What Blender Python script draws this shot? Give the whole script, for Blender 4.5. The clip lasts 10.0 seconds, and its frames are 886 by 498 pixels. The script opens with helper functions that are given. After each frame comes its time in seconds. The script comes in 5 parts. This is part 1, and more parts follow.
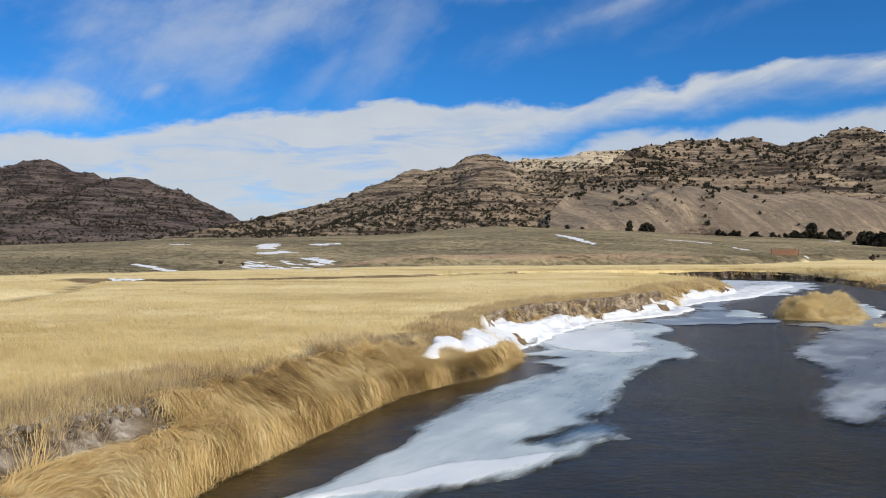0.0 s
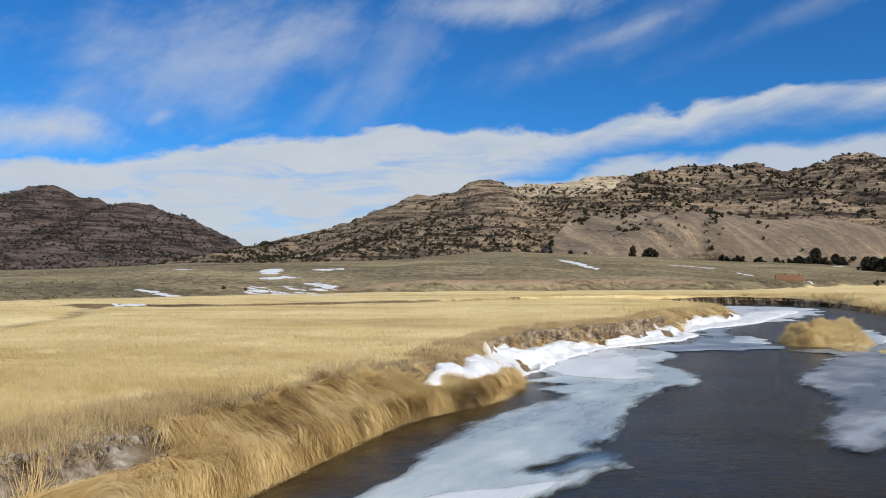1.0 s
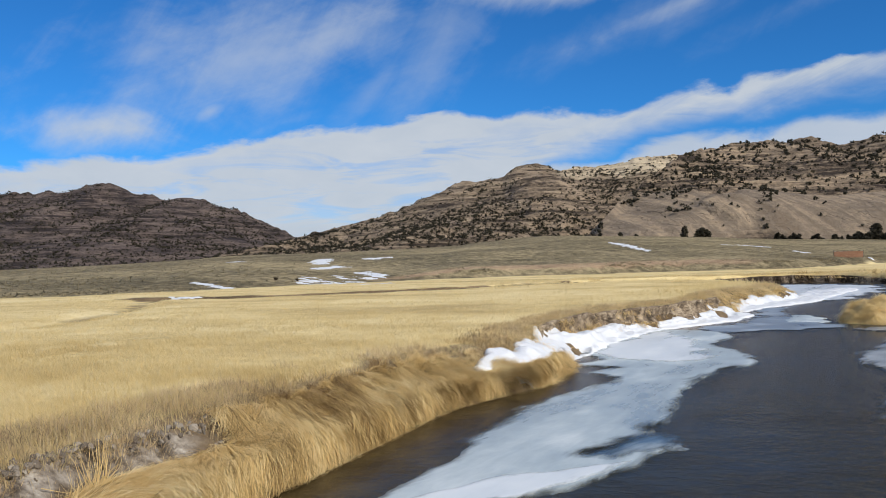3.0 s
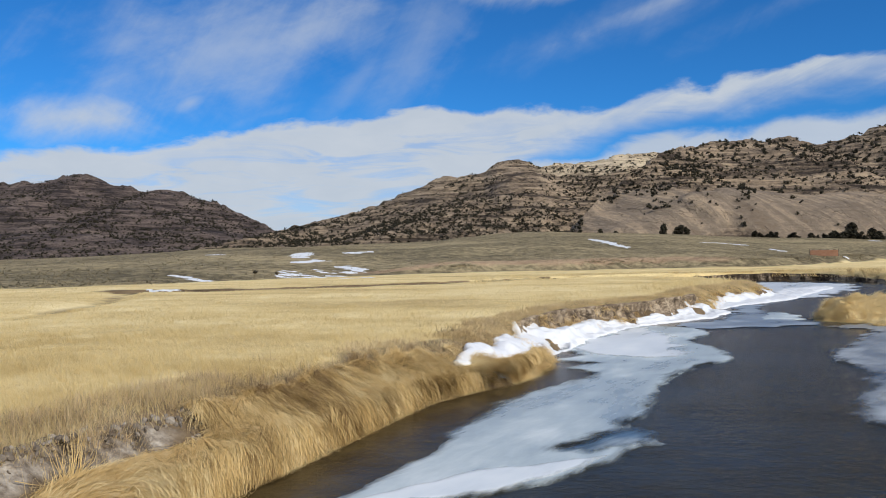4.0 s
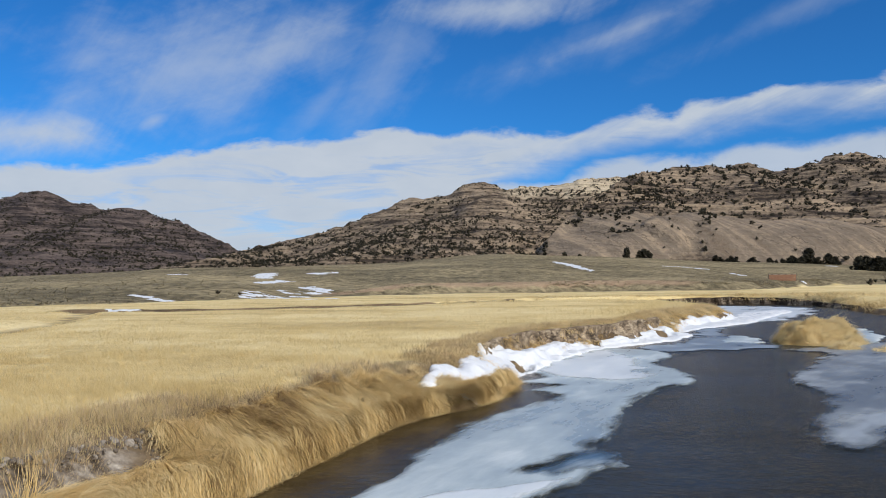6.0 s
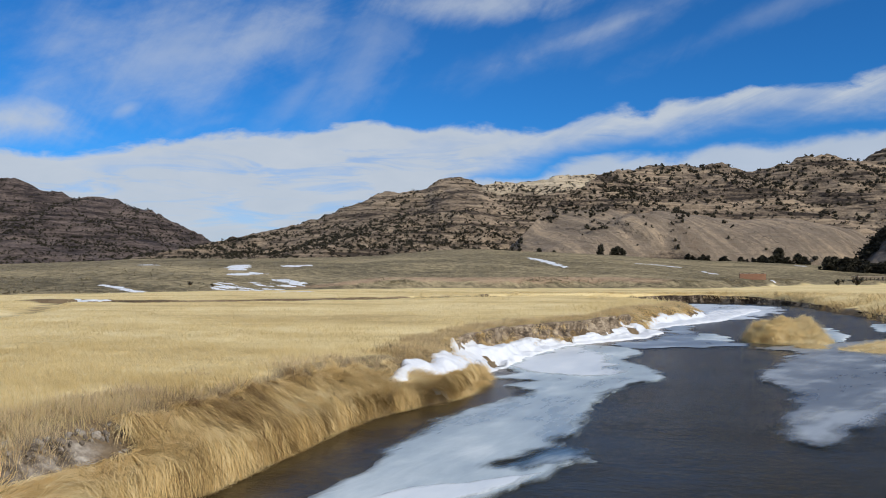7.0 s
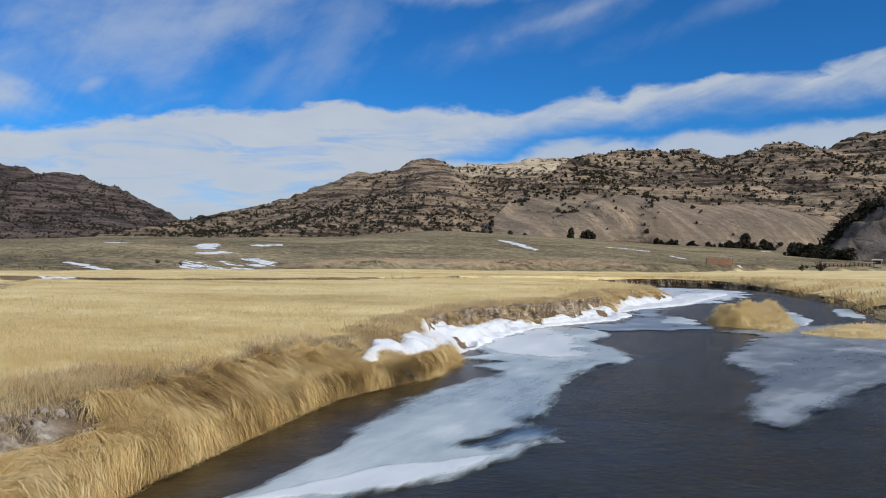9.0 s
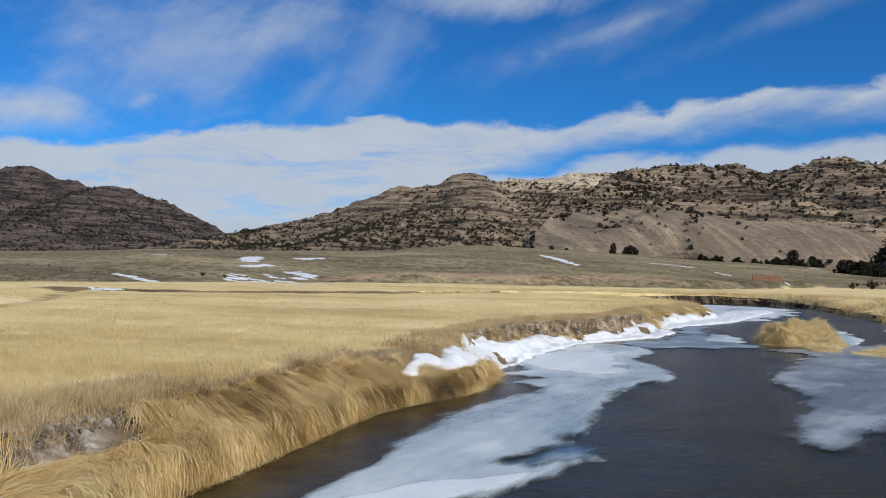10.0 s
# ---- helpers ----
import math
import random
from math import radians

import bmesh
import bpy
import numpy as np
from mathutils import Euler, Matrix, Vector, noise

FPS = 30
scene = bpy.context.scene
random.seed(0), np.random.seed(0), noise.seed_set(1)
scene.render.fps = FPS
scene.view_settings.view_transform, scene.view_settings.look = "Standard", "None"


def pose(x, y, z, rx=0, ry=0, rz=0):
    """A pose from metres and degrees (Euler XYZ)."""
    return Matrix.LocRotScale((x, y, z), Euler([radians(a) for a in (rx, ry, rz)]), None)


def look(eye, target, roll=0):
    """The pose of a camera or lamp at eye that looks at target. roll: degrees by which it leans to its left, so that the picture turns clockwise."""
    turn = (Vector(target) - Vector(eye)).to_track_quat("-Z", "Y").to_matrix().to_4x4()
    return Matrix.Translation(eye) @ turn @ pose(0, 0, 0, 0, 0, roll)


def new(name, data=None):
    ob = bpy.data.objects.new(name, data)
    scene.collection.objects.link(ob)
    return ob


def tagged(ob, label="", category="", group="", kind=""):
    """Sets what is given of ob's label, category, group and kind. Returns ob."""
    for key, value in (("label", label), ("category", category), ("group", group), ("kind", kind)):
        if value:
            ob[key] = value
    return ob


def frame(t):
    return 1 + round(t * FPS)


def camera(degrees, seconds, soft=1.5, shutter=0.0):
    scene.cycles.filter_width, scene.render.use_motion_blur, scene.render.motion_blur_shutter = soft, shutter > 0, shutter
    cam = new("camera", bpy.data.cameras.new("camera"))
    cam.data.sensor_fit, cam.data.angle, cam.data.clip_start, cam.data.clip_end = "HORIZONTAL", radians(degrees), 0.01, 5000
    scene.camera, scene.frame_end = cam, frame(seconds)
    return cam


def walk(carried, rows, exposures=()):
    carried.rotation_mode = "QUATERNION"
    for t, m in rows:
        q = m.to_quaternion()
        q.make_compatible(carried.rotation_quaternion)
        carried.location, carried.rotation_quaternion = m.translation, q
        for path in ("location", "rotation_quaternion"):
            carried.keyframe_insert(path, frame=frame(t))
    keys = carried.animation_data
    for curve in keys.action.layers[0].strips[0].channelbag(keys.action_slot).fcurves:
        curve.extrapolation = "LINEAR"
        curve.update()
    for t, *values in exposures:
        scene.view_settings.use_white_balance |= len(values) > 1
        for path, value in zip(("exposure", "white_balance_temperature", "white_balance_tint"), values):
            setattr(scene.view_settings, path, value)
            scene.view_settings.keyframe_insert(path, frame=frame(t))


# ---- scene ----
cam = camera(58.61, 10.0, soft=1.0)
PATH = [
    (0, pose(-0.031, -0.032, 2.882, 90.32, 0.09, -0.24)),
    (0.5, pose(-0.014, -0.032, 2.877, 91.05, 0.17, 0.75)),
    (1, pose(-0.000, 0.000, 2.900, 92.15, 0.07, -0.00)),
    (1.5, pose(-0.016, 0.022, 2.892, 92.70, 0.14, -1.09)),
    (2, pose(-0.014, 0.002, 2.888, 92.18, 0.95, -0.56)),
    (2.5, pose(-0.038, -0.004, 2.878, 92.31, 1.48, 2.12)),
    (2.7, pose(-0.016, -0.009, 2.887, 91.66, 1.60, 2.93)),
    (3.8, pose(0.074, -0.021, 2.878, 90.90, 1.35, 4.08)),
    (4, pose(0.033, -0.020, 2.877, 90.82, 1.00, 2.13)),
    (4.5, pose(0.029, -0.022, 2.878, 91.83, 0.58, -1.15)),
    (5, pose(0.024, -0.036, 2.879, 92.60, 1.01, -0.05)),
    (5.2, pose(-0.000, -0.027, 2.885, 92.39, 0.89, -0.03)),
    (6.5, pose(0.019, -0.038, 2.859, 92.33, 0.10, -0.94)),
    (7, pose(0.035, -0.051, 2.881, 91.95, -0.25, -2.23)),
    (7.5, pose(0.023, -0.053, 2.882, 91.58, -0.97, -3.20)),
    (8, pose(0.034, -0.052, 2.869, 90.26, -1.88, -3.26)),
    (8.5, pose(0.022, -0.070, 2.879, 90.31, -0.85, -3.73)),
    (8.7, pose(0.026, -0.037, 2.869, 90.47, -1.27, -3.77)),
    (9, pose(0.031, -0.007, 2.856, 90.63, -0.93, -4.34)),
    (9.5, pose(0.026, 0.008, 2.864, 90.49, -1.13, -2.54)),
    (10, pose(0.031, -0.008, 2.867, 91.62, -1.39, -1.39)),
]
walk(cam, PATH, [(0.0, -0.30, 6500, 10), (2.5, -0.33, 6430, 10), (5.0, -0.35, 6300, 10), (7.5, -0.41, 6220, 10), (10.0, -0.47, 6170, 10)])

# ---- world, sun ----
SUN_DIR = Vector((0.58, -0.65, 0.58)).normalized()
sun_data = bpy.data.lights.new("sun", "SUN")
sun_data.energy, sun_data.angle, sun_data.color = 4.65, radians(0.6), (1.0, 0.93, 0.82)
sun = new("sun", sun_data)
sun.matrix_world = look(SUN_DIR * 100, (0, 0, 0))


class Nodes:
    """A short way to write node trees."""

    def __init__(self, tree):
        self.tree = tree
        tree.nodes.clear()

    def add(self, kind, *ins, **props):
        n = self.tree.nodes.new("ShaderNode" + kind)
        for k, v in props.items():
            if k == "ramp":
                e = n.color_ramp.elements
                while len(e) < len(v):
                    e.new(0.5)
                for el, (p, c) in zip(e, v):
                    el.position, el.color = p, (*c, 1)
            elif k == "curve":
                pts = n.mapping.curves[0].points
                while len(pts) < len(v):
                    pts.new(0.5, 0.5)
                for pt, (a, b) in zip(pts, v):
                    pt.location = (a, b)
                    pt.handle_type = "AUTO_CLAMPED"
                n.mapping.update()
            elif k == "noise_type":
                n.noise_type = v
            elif k == "operation":
                n.operation = v
            elif k == "blend_type":
                n.blend_type = v
            elif k == "data_type":
                n.data_type = v
            elif k == "attribute_name":
                n.attribute_name = v
            elif k == "sky":
                n.sky_type, n.sun_disc = "NISHITA", False
                n.sun_elevation, n.sun_rotation = v
                n.altitude, n.dust_density, n.ozone_density = 1900, 0.3, 2.0
            elif k == "distance":
                n.feature = v
            elif k == "clamp_on":
                n.clamp = v
        for i, v in enumerate(ins):
            if v is None:
                continue
            self.put(n, i, v)
        return n

    def put(self, n, i, v):
        sock = n.inputs[i]
        if isinstance(v, bpy.types.NodeSocket):
            self.tree.links.new(v, sock)
        elif isinstance(v, bpy.types.Node):
            self.tree.links.new(v.outputs[0], sock)
        elif isinstance(v, (tuple, list)) and len(v) == 3 and sock.type == "RGBA":
            sock.default_value = (*v, 1)
        else:
            sock.default_value = v

    def math(self, op, a, b=0.0, c=None):
        return self.add("Math", a, b, c, operation=op)

    def noise(self, vec, scale, detail=4.0, rough=0.55, distortion=0.0):
        n = self.add("TexNoise")
        self.put(n, "Vector", vec)
        n.inputs["Scale"].default_value = scale
        n.inputs["Detail"].default_value = detail
        n.inputs["Roughness"].default_value = rough
        n.inputs["Distortion"].default_value = distortion
        return n.outputs[0]

    def ramp(self, v, *stops):
        return self.add("ValToRGB", v, ramp=stops).outputs[0]

    def smooth(self, v, lo, hi):
        n = self.add("MapRange", v)
        n.interpolation_type = "SMOOTHSTEP"
        n.inputs[1].default_value, n.inputs[2].default_value = lo, hi
        return n.outputs[0]

    def mix(self, f, a, b, blend="MIX"):
        n = self.add("Mix", blend_type=blend, data_type="RGBA")
        self.put(n, 0, f), self.put(n, 6, a), self.put(n, 7, b)
        return n.outputs[2]

    def scaled(self, vec, s):
        n = self.add("Mapping", vec)
        n.inputs["Scale"].default_value = s
        return n.outputs[0]


world = bpy.data.worlds.new("sky")
scene.world = world
world.use_nodes = True
W = Nodes(world.node_tree)
way = W.add("TexCoord").outputs[0]
sep = W.add("SeparateXYZ", way)
wx, wy, wz = sep.outputs
az = W.math("ARCTAN2", wx, wy)
flat = W.math("SQRT", W.math("ADD", W.math("MULTIPLY", wx, wx), W.math("MULTIPLY", wy, wy)))
el = W.math("DIVIDE", wz, W.math("MAXIMUM", flat, 0.02))
sky = W.add("TexSky", sky=(math.asin(SUN_DIR.z), math.atan2(SUN_DIR.x, SUN_DIR.y)))
span = W.add("MapRange", az)
span.inputs[1].default_value, span.inputs[2].default_value = radians(-36), radians(36)
dome = W.add("CombineXYZ", az, el, 0.0)
billow = W.noise(W.scaled(dome, (11, 24, 1)), 1.0, 8, 0.58, 0.25)
fine = W.noise(W.scaled(dome, (4.5, 26, 1)), 1.8, 7, 0.6, 0.7)
leaning = W.add("VectorRotate", dome)
leaning.inputs["Angle"].default_value = radians(-24)
fibre = W.noise(W.scaled(leaning, (3.2, 24, 1)), 1.0, 7, 0.62, 0.5)
steep = W.add("VectorRotate", dome)
steep.inputs["Angle"].default_value = radians(-58)
rays = W.noise(W.scaled(steep, (3.0, 17, 1)), 1.0, 6, 0.6, 0.5)
puffs = W.noise(W.scaled(dome, (7, 11, 1)), 1.3, 8, 0.6, 0.3)


def edge(points):
    """A cloud's edge: its height above the horizon over the bearing in degrees."""
    c = W.add("FloatCurve", 1.0, span.outputs[0], curve=[((a + 36) / 72, e * 2) for a, e in points])
    return W.math("MULTIPLY", c, 0.5)


def wavering(amount):
    return W.math("ADD", el, W.math("MULTIPLY", W.math("SUBTRACT", billow, 0.5), amount))


# the long bank, and the streak in which it climbs: a crisp top, frayed beneath
bank_top = edge([(-36, .118), (-28.2, .135), (-24, .146), (-19.8, .156), (-16.9, .163), (-13.4, .176), (-10.3, .181), (-7.9, .181), (-4.7, .192), (-2.2, .197), (.3, .189), (4.4, .193), (7.5, .188), (9.5, .188), (11.7, .200), (14.5, .213), (16.4, .208), (18.7, .218), (21.3, .218), (23.5, .229), (26, .231), (28.6, .229), (30.8, .232), (36, .238)])
bank_low = edge([(-36, 0), (-2, 0), (1, .03), (3, .085), (5, .125), (7, .142), (8.5, .149), (11.7, .158), (14.5, .168), (18, .178), (21.6, .185), (25.2, .188), (28, .188), (30.7, .192), (36, .198)])
bank_el = wavering(0.052)
inside = W.math("SUBTRACT", bank_top, bank_el)
hollow = W.math("MULTIPLY", W.smooth(fine, 0.47, 0.66), W.smooth(inside, 0.004, 0.05))
bank = W.math("MULTIPLY", W.smooth(inside, -0.002, 0.011), W.math("SUBTRACT", 0.96, W.math("MULTIPLY", hollow, 0.36)))
bank = W.math("MULTIPLY", bank, W.smooth(W.math("SUBTRACT", bank_el, bank_low), -0.022, 0.028))
climbing = W.smooth(az, radians(4), radians(14))
streak = W.math("SUBTRACT", 1.0, W.math("MULTIPLY", climbing, W.math("MULTIPLY", W.smooth(fibre, 0.36, 0.66), 0.42)))
bank = W.math("MULTIPLY", bank, streak)
# the low bank behind the ridge
low_top = edge([(-36, 0), (2, .105), (4.8, .127), (8.4, .132), (11.7, .143), (14, .150), (18, .152), (21.6, .159), (23.8, .1645), (26.5, .159), (28.5, .160), (30.7, .163), (36, .17)])
low = W.math("MULTIPLY", W.smooth(W.math("SUBTRACT", low_top, wavering(0.050)), -0.003, 0.015), 0.86)
# high thin cirrus: drifts with a bearing, a height, their spans, a tilt and a thickness, drawn out into fibres
cloudy = W.math("ADD", W.math("MULTIPLY", puffs, 0.55), W.math("ADD", W.math("MULTIPLY", fibre, 0.3), W.math("MULTIPLY", rays, 0.4)))
upper = None
for a0, e0, ra, re, tilt, thick in [(-17, .272, 13, .085, 14, .52), (-12, .292, 7, .050, 24, .58), (-24, .262, 4, .03, 24, .42), (-26.6, .172, 4.9, .030, 0, .92), (-19.7, .196, 1.5, .012, 30, .5), (-3.5, .285, 8, .05, 58, .30), (4, .347, 10, .026, 3, .66),
                                    (14, .312, 8, .016, 18, .46), (15, .318, 12, .028, 18, .22), (25, .315, 8, .020, 18, .20), (-8.2, .226, 4.5, .020, 40, .26)]:
    c_, s_ = math.cos(radians(tilt)), math.sin(radians(tilt))
    dx = W.math("SUBTRACT", az, radians(a0))
    dy = W.math("SUBTRACT", el, e0)
    u_ = W.math("DIVIDE", W.math("ADD", W.math("MULTIPLY", dx, c_), W.math("MULTIPLY", dy, s_)), radians(ra))
    v_ = W.math("DIVIDE", W.math("SUBTRACT", W.math("MULTIPLY", dy, c_), W.math("MULTIPLY", dx, s_)), re)
    q_ = W.math("SQRT", W.math("ADD", W.math("MULTIPLY", u_, u_), W.math("MULTIPLY", v_, v_)))
    m_ = W.math("MULTIPLY", W.smooth(W.math("ADD", q_, W.math("MULTIPLY", W.math("SUBTRACT", cloudy, 0.62), 3.4)), 1.35, -0.35), thick)
    upper = m_ if upper is None else W.math("MAXIMUM", upper, m_)
veil, veil2 = bank, low
# unseen cloud outside the view, added to keep the fill light neutral
roam = W.noise(W.scaled(way, (2.2, 2.2, 3.4)), 1.0, 6, 0.55, 0.4)
beyond = W.math("MAXIMUM", W.smooth(W.math("ABSOLUTE", az), radians(42), radians(75)), W.smooth(el, 0.45, 0.9))
upper = W.math("MAXIMUM", upper, W.math("MULTIPLY", W.math("MULTIPLY", W.smooth(roam, 0.38, 0.62), beyond), 0.85))
cover = W.math("MINIMUM", W.math("MAXIMUM", W.math("MAXIMUM", veil, veil2), upper), 1.0)
blue = W.mix(1.0, sky, (0.24, 0.86, 1.46), "MULTIPLY")
grey = W.mix(billow, (5.9, 6.7, 7.7), (8.0, 8.4, 8.8))
mixed = W.mix(cover, blue, grey)
back = W.add("Background", mixed, 0.10)
W.add("OutputWorld", back)


# ---- helpers for shapes ----
def value_noise(x, y, seed=0):
    """Smooth value noise in -1..1 on arrays."""
    xi, yi = np.floor(x).astype(np.int64), np.floor(y).astype(np.int64)
    fx, fy = x - xi, y - yi
    fx, fy = fx * fx * fx * (fx * (fx * 6 - 15) + 10), fy * fy * fy * (fy * (fy * 6 - 15) + 10)

    def h(a, b):
        n = (a * 374761393 + b * 668265263 + seed * 982451653) & 0x7FFFFFFF
        n = ((n ^ (n >> 13)) * 1274126177) & 0x7FFFFFFF
        return ((n ^ (n >> 16)) & 0xFFFF) / 32767.5 - 1
    a, b, c, d = h(xi, yi), h(xi + 1, yi), h(xi, yi + 1), h(xi + 1, yi + 1)
    return (a * (1 - fx) + b * fx) * (1 - fy) + (c * (1 - fx) + d * fx) * fy


def fbm(x, y, octaves=4, seed=0, gain=0.5):
    total, amp, f = 0, 1.0, 1.0
    for o in range(octaves):
        total = total + amp * value_noise(x * f + 17.3 * o, y * f - 9.1 * o, seed + o)
        amp, f = amp * gain, f * 2.03
    return total


def sstep(a, b, v):
    t = np.clip((v - a) / (b - a), 0, 1)
    return t * t * (3 - 2 * t)


def mesh_np(name, verts, faces, material=None, smooth=False, tone=None):
    """A mesh from arrays; faces: one array of triangles or of quads, or a list of both."""
    me = bpy.data.meshes.new(name)
    groups = faces if isinstance(faces, list) else [faces]
    groups = [np.asarray(g, dtype=np.int32) for g in groups if len(g)]
    verts = np.asarray(verts, dtype=np.float32)
    me.vertices.add(len(verts))
    me.vertices.foreach_set("co", verts.ravel())
    loops = np.concatenate([g.ravel() for g in groups])
    sizes = np.concatenate([np.full(len(g), g.shape[1], dtype=np.int32) for g in groups])
    me.loops.add(len(loops))
    me.loops.foreach_set("vertex_index", loops)
    me.polygons.add(len(sizes))
    me.polygons.foreach_set("loop_start", (np.cumsum(sizes) - sizes).astype(np.int32))
    if smooth:
        me.polygons.foreach_set("use_smooth", np.ones(len(sizes), dtype=bool))
    if tone is not None:
        at = me.attributes.new("tone", "FLOAT", "POINT")
        at.data.foreach_set("value", np.asarray(tone, dtype=np.float32))
    me.update(calc_edges=True)
    if material:
        me.materials.append(material)
    return me


def grid_faces(n, m, keep=None):
    i = np.arange(n * m).reshape(n, m)
    f = np.stack([i[:-1, :-1], i[:-1, 1:], i[1:, 1:], i[1:, :-1]], -1).reshape(-1, 4)
    return f if keep is None else f[keep[f].all(1)]


def thing(name, me, label, category, kind="", group=""):
    return tagged(new(name, me), label, category, group, kind)


def part(name, bm, material, parent, label=""):
    me = bpy.data.meshes.new(name)
    bm.to_mesh(me)
    bm.free()
    me.materials.append(material)
    ob = new(name, me)
    ob.parent = parent
    if label:
        ob["label"] = label
    return ob


def box_bm(cx, cy, cz, sx, sy, sz, bevel=0.02, turn=0.0, lean=0.0):
    bm = bmesh.new()
    bmesh.ops.create_cube(bm, size=1, matrix=pose(cx, cy, cz, lean, 0, turn) @ Matrix.Diagonal((sx, sy, sz, 1)))
    if bevel:
        bmesh.ops.bevel(bm, geom=bm.edges[:], offset=bevel, segments=1, affect="EDGES")
    return bm


def empty(name, x, y, z, label, category, turn=0.0, group=""):
    ob = new(name)
    ob.matrix_world = pose(x, y, z, 0, 0, turn)
    return tagged(ob, label, category, group)


def curve_points(ctrl, step):
    """A smooth line (Catmull-Rom) through control points, evenly stepped."""
    p = np.array(ctrl, float)
    p = np.vstack([2 * p[0] - p[1], p, 2 * p[-1] - p[-2]])
    out = []
    for a, b, c, d in zip(p, p[1:], p[2:], p[3:]):
        n = max(2, int(np.linalg.norm(c - b) / step))
        t = np.linspace(0, 1, n, endpoint=False)[:, None]
        out.append(0.5 * (2 * b + (c - a) * t + (2 * a - 5 * b + 4 * c - d) * t ** 2 + (3 * b - a - 3 * c + d) * t ** 3))
    return np.vstack(out + [p[-2:-1]])


def closed_curve(ctrl, step):
    p = np.array(ctrl, float)
    n = len(p)
    out = []
    for k in range(n):
        a, b, c, d = p[k - 1], p[k], p[(k + 1) % n], p[(k + 2) % n]
        m = max(2, int(np.linalg.norm(c - b) / step))
        t = np.linspace(0, 1, m, endpoint=False)[:, None]
        out.append(0.5 * (2 * b + (c - a) * t + (2 * a - 5 * b + 4 * c - d) * t ** 2 + (3 * b - a - 3 * c + d) * t ** 3))
    return np.vstack(out)


def signed(poly, x, y):
    """Distance to a closed outline, positive inside."""
    x, y = np.asarray(x, float), np.asarray(y, float)
    best = np.full(x.shape, 1e18)
    inside = np.zeros(x.shape, bool)
    for (ax, ay), (bx, by) in zip(poly, np.roll(poly, -1, 0)):
        dx, dy = bx - ax, by - ay
        t = np.clip(((x - ax) * dx + (y - ay) * dy) / (dx * dx + dy * dy + 1e-12), 0, 1)
        np.minimum(best, (x - ax - t * dx) ** 2 + (y - ay - t * dy) ** 2, out=best)
        cross = (ay > y) != (by > y)
        inside ^= cross & (x < (bx - ax) * (y - ay) / (by - ay + 1e-12) + ax)
    return np.sqrt(best) * np.where(inside, 1, -1)


# ---- materials ----
def material(name):
    m = bpy.data.materials.new(name)
    m.use_nodes = True
    return m, Nodes(m.node_tree)


def finish(n, colour, rough=0.8, bump=None, strength=0.3, dist=0.05, spec=0.3, translucent=0.0, leafy=0.0):
    b = n.add("BsdfPrincipled")
    n.put(b, "Base Color", colour)
    n.put(b, "Roughness", rough)
    n.put(b, "Specular IOR Level", spec)
    if bump is not None:
        k = n.add("Bump")
        n.put(k, "Height", bump)
        k.inputs["Strength"].default_value, k.inputs["Distance"].default_value = strength, dist
        n.put(b, "Normal", k.outputs[0])
    out = b.outputs[0]
    if leafy:
        nn = n.add("VectorMath", n.add("VectorMath", n.add("NewGeometry").outputs[1], (1 - leafy,) * 3, operation="MULTIPLY").outputs[0], (0, 0, leafy), operation="ADD")
        n.put(b, "Normal", n.add("VectorMath", nn.outputs[0], operation="NORMALIZE").outputs[0])
    if translucent:
        t = n.add("BsdfTranslucent", colour)
        out = n.add("MixShader", translucent, out, t).outputs[0]
    n.add("OutputMaterial", out)


def straw(name, light, mid, dark, translucent=0.12, leafy=0.6, patchy=0.85, shift=0.0):
    """Dry stems: a tone of its own for each stem and patches over the field."""
    m, n = material(name)
    tone = n.add("Attribute", attribute_name="tone").outputs[2]
    pos = n.add("NewGeometry").outputs[0]
    patch = n.noise(pos, 0.35, 4)
    big = n.noise(n.scaled(pos, (0.05, 0.11, 0.1)), 1.0, 3)
    v = n.math("ADD", n.math("MULTIPLY", tone, 0.48), n.math("ADD", n.math("MULTIPLY", patch, patchy), n.math("MULTIPLY", big, 0.75)))
    v = n.math("SUBTRACT", v, 0.105 + shift + patchy / 2)
    c = n.ramp(v, (0.12, dark), (0.42, mid), (0.85, light))
    finish(n, c, 0.7, spec=0.15, translucent=translucent, leafy=leafy)
    return m


M_MEADOW = straw("dry_meadow_grass", (0.96, 0.80, 0.45), (0.82, 0.65, 0.315), (0.55, 0.40, 0.17), 0.45, 0.94, 1.3, -0.05)
M_SEDGE = straw("dry_sedge", (0.98, 0.80, 0.45), (0.80, 0.55, 0.22), (0.17, 0.095, 0.035), 0.12, 0.55, 0.95, 0.06)
M_BRUSH = straw("grey_brush", (0.95, 0.76, 0.45), (0.68, 0.50, 0.285), (0.17, 0.12, 0.078), 0.4, 0.68)
M_BRINK = straw("dry_brink_grass", (0.95, 0.77, 0.43), (0.80, 0.60, 0.30), (0.46, 0.32, 0.15), 0.35, 0.8)
M_ISLE = straw("dry_island_grass", (0.98, 0.83, 0.51), (0.92, 0.74, 0.40), (0.70, 0.53, 0.26), 0.45, 0.95, 0.6, -0.12)
M_RIVERSIDE = straw("dry_riverside_grass", (0.95, 0.78, 0.45), (0.80, 0.60, 0.29), (0.34, 0.22, 0.095), 0.35, 0.8, 1.3, 0.05)
M_SAGE = straw("sagebrush", (0.44, 0.36, 0.21), (0.34, 0.275, 0.16), (0.25, 0.205, 0.125), 0.4, 0.94)
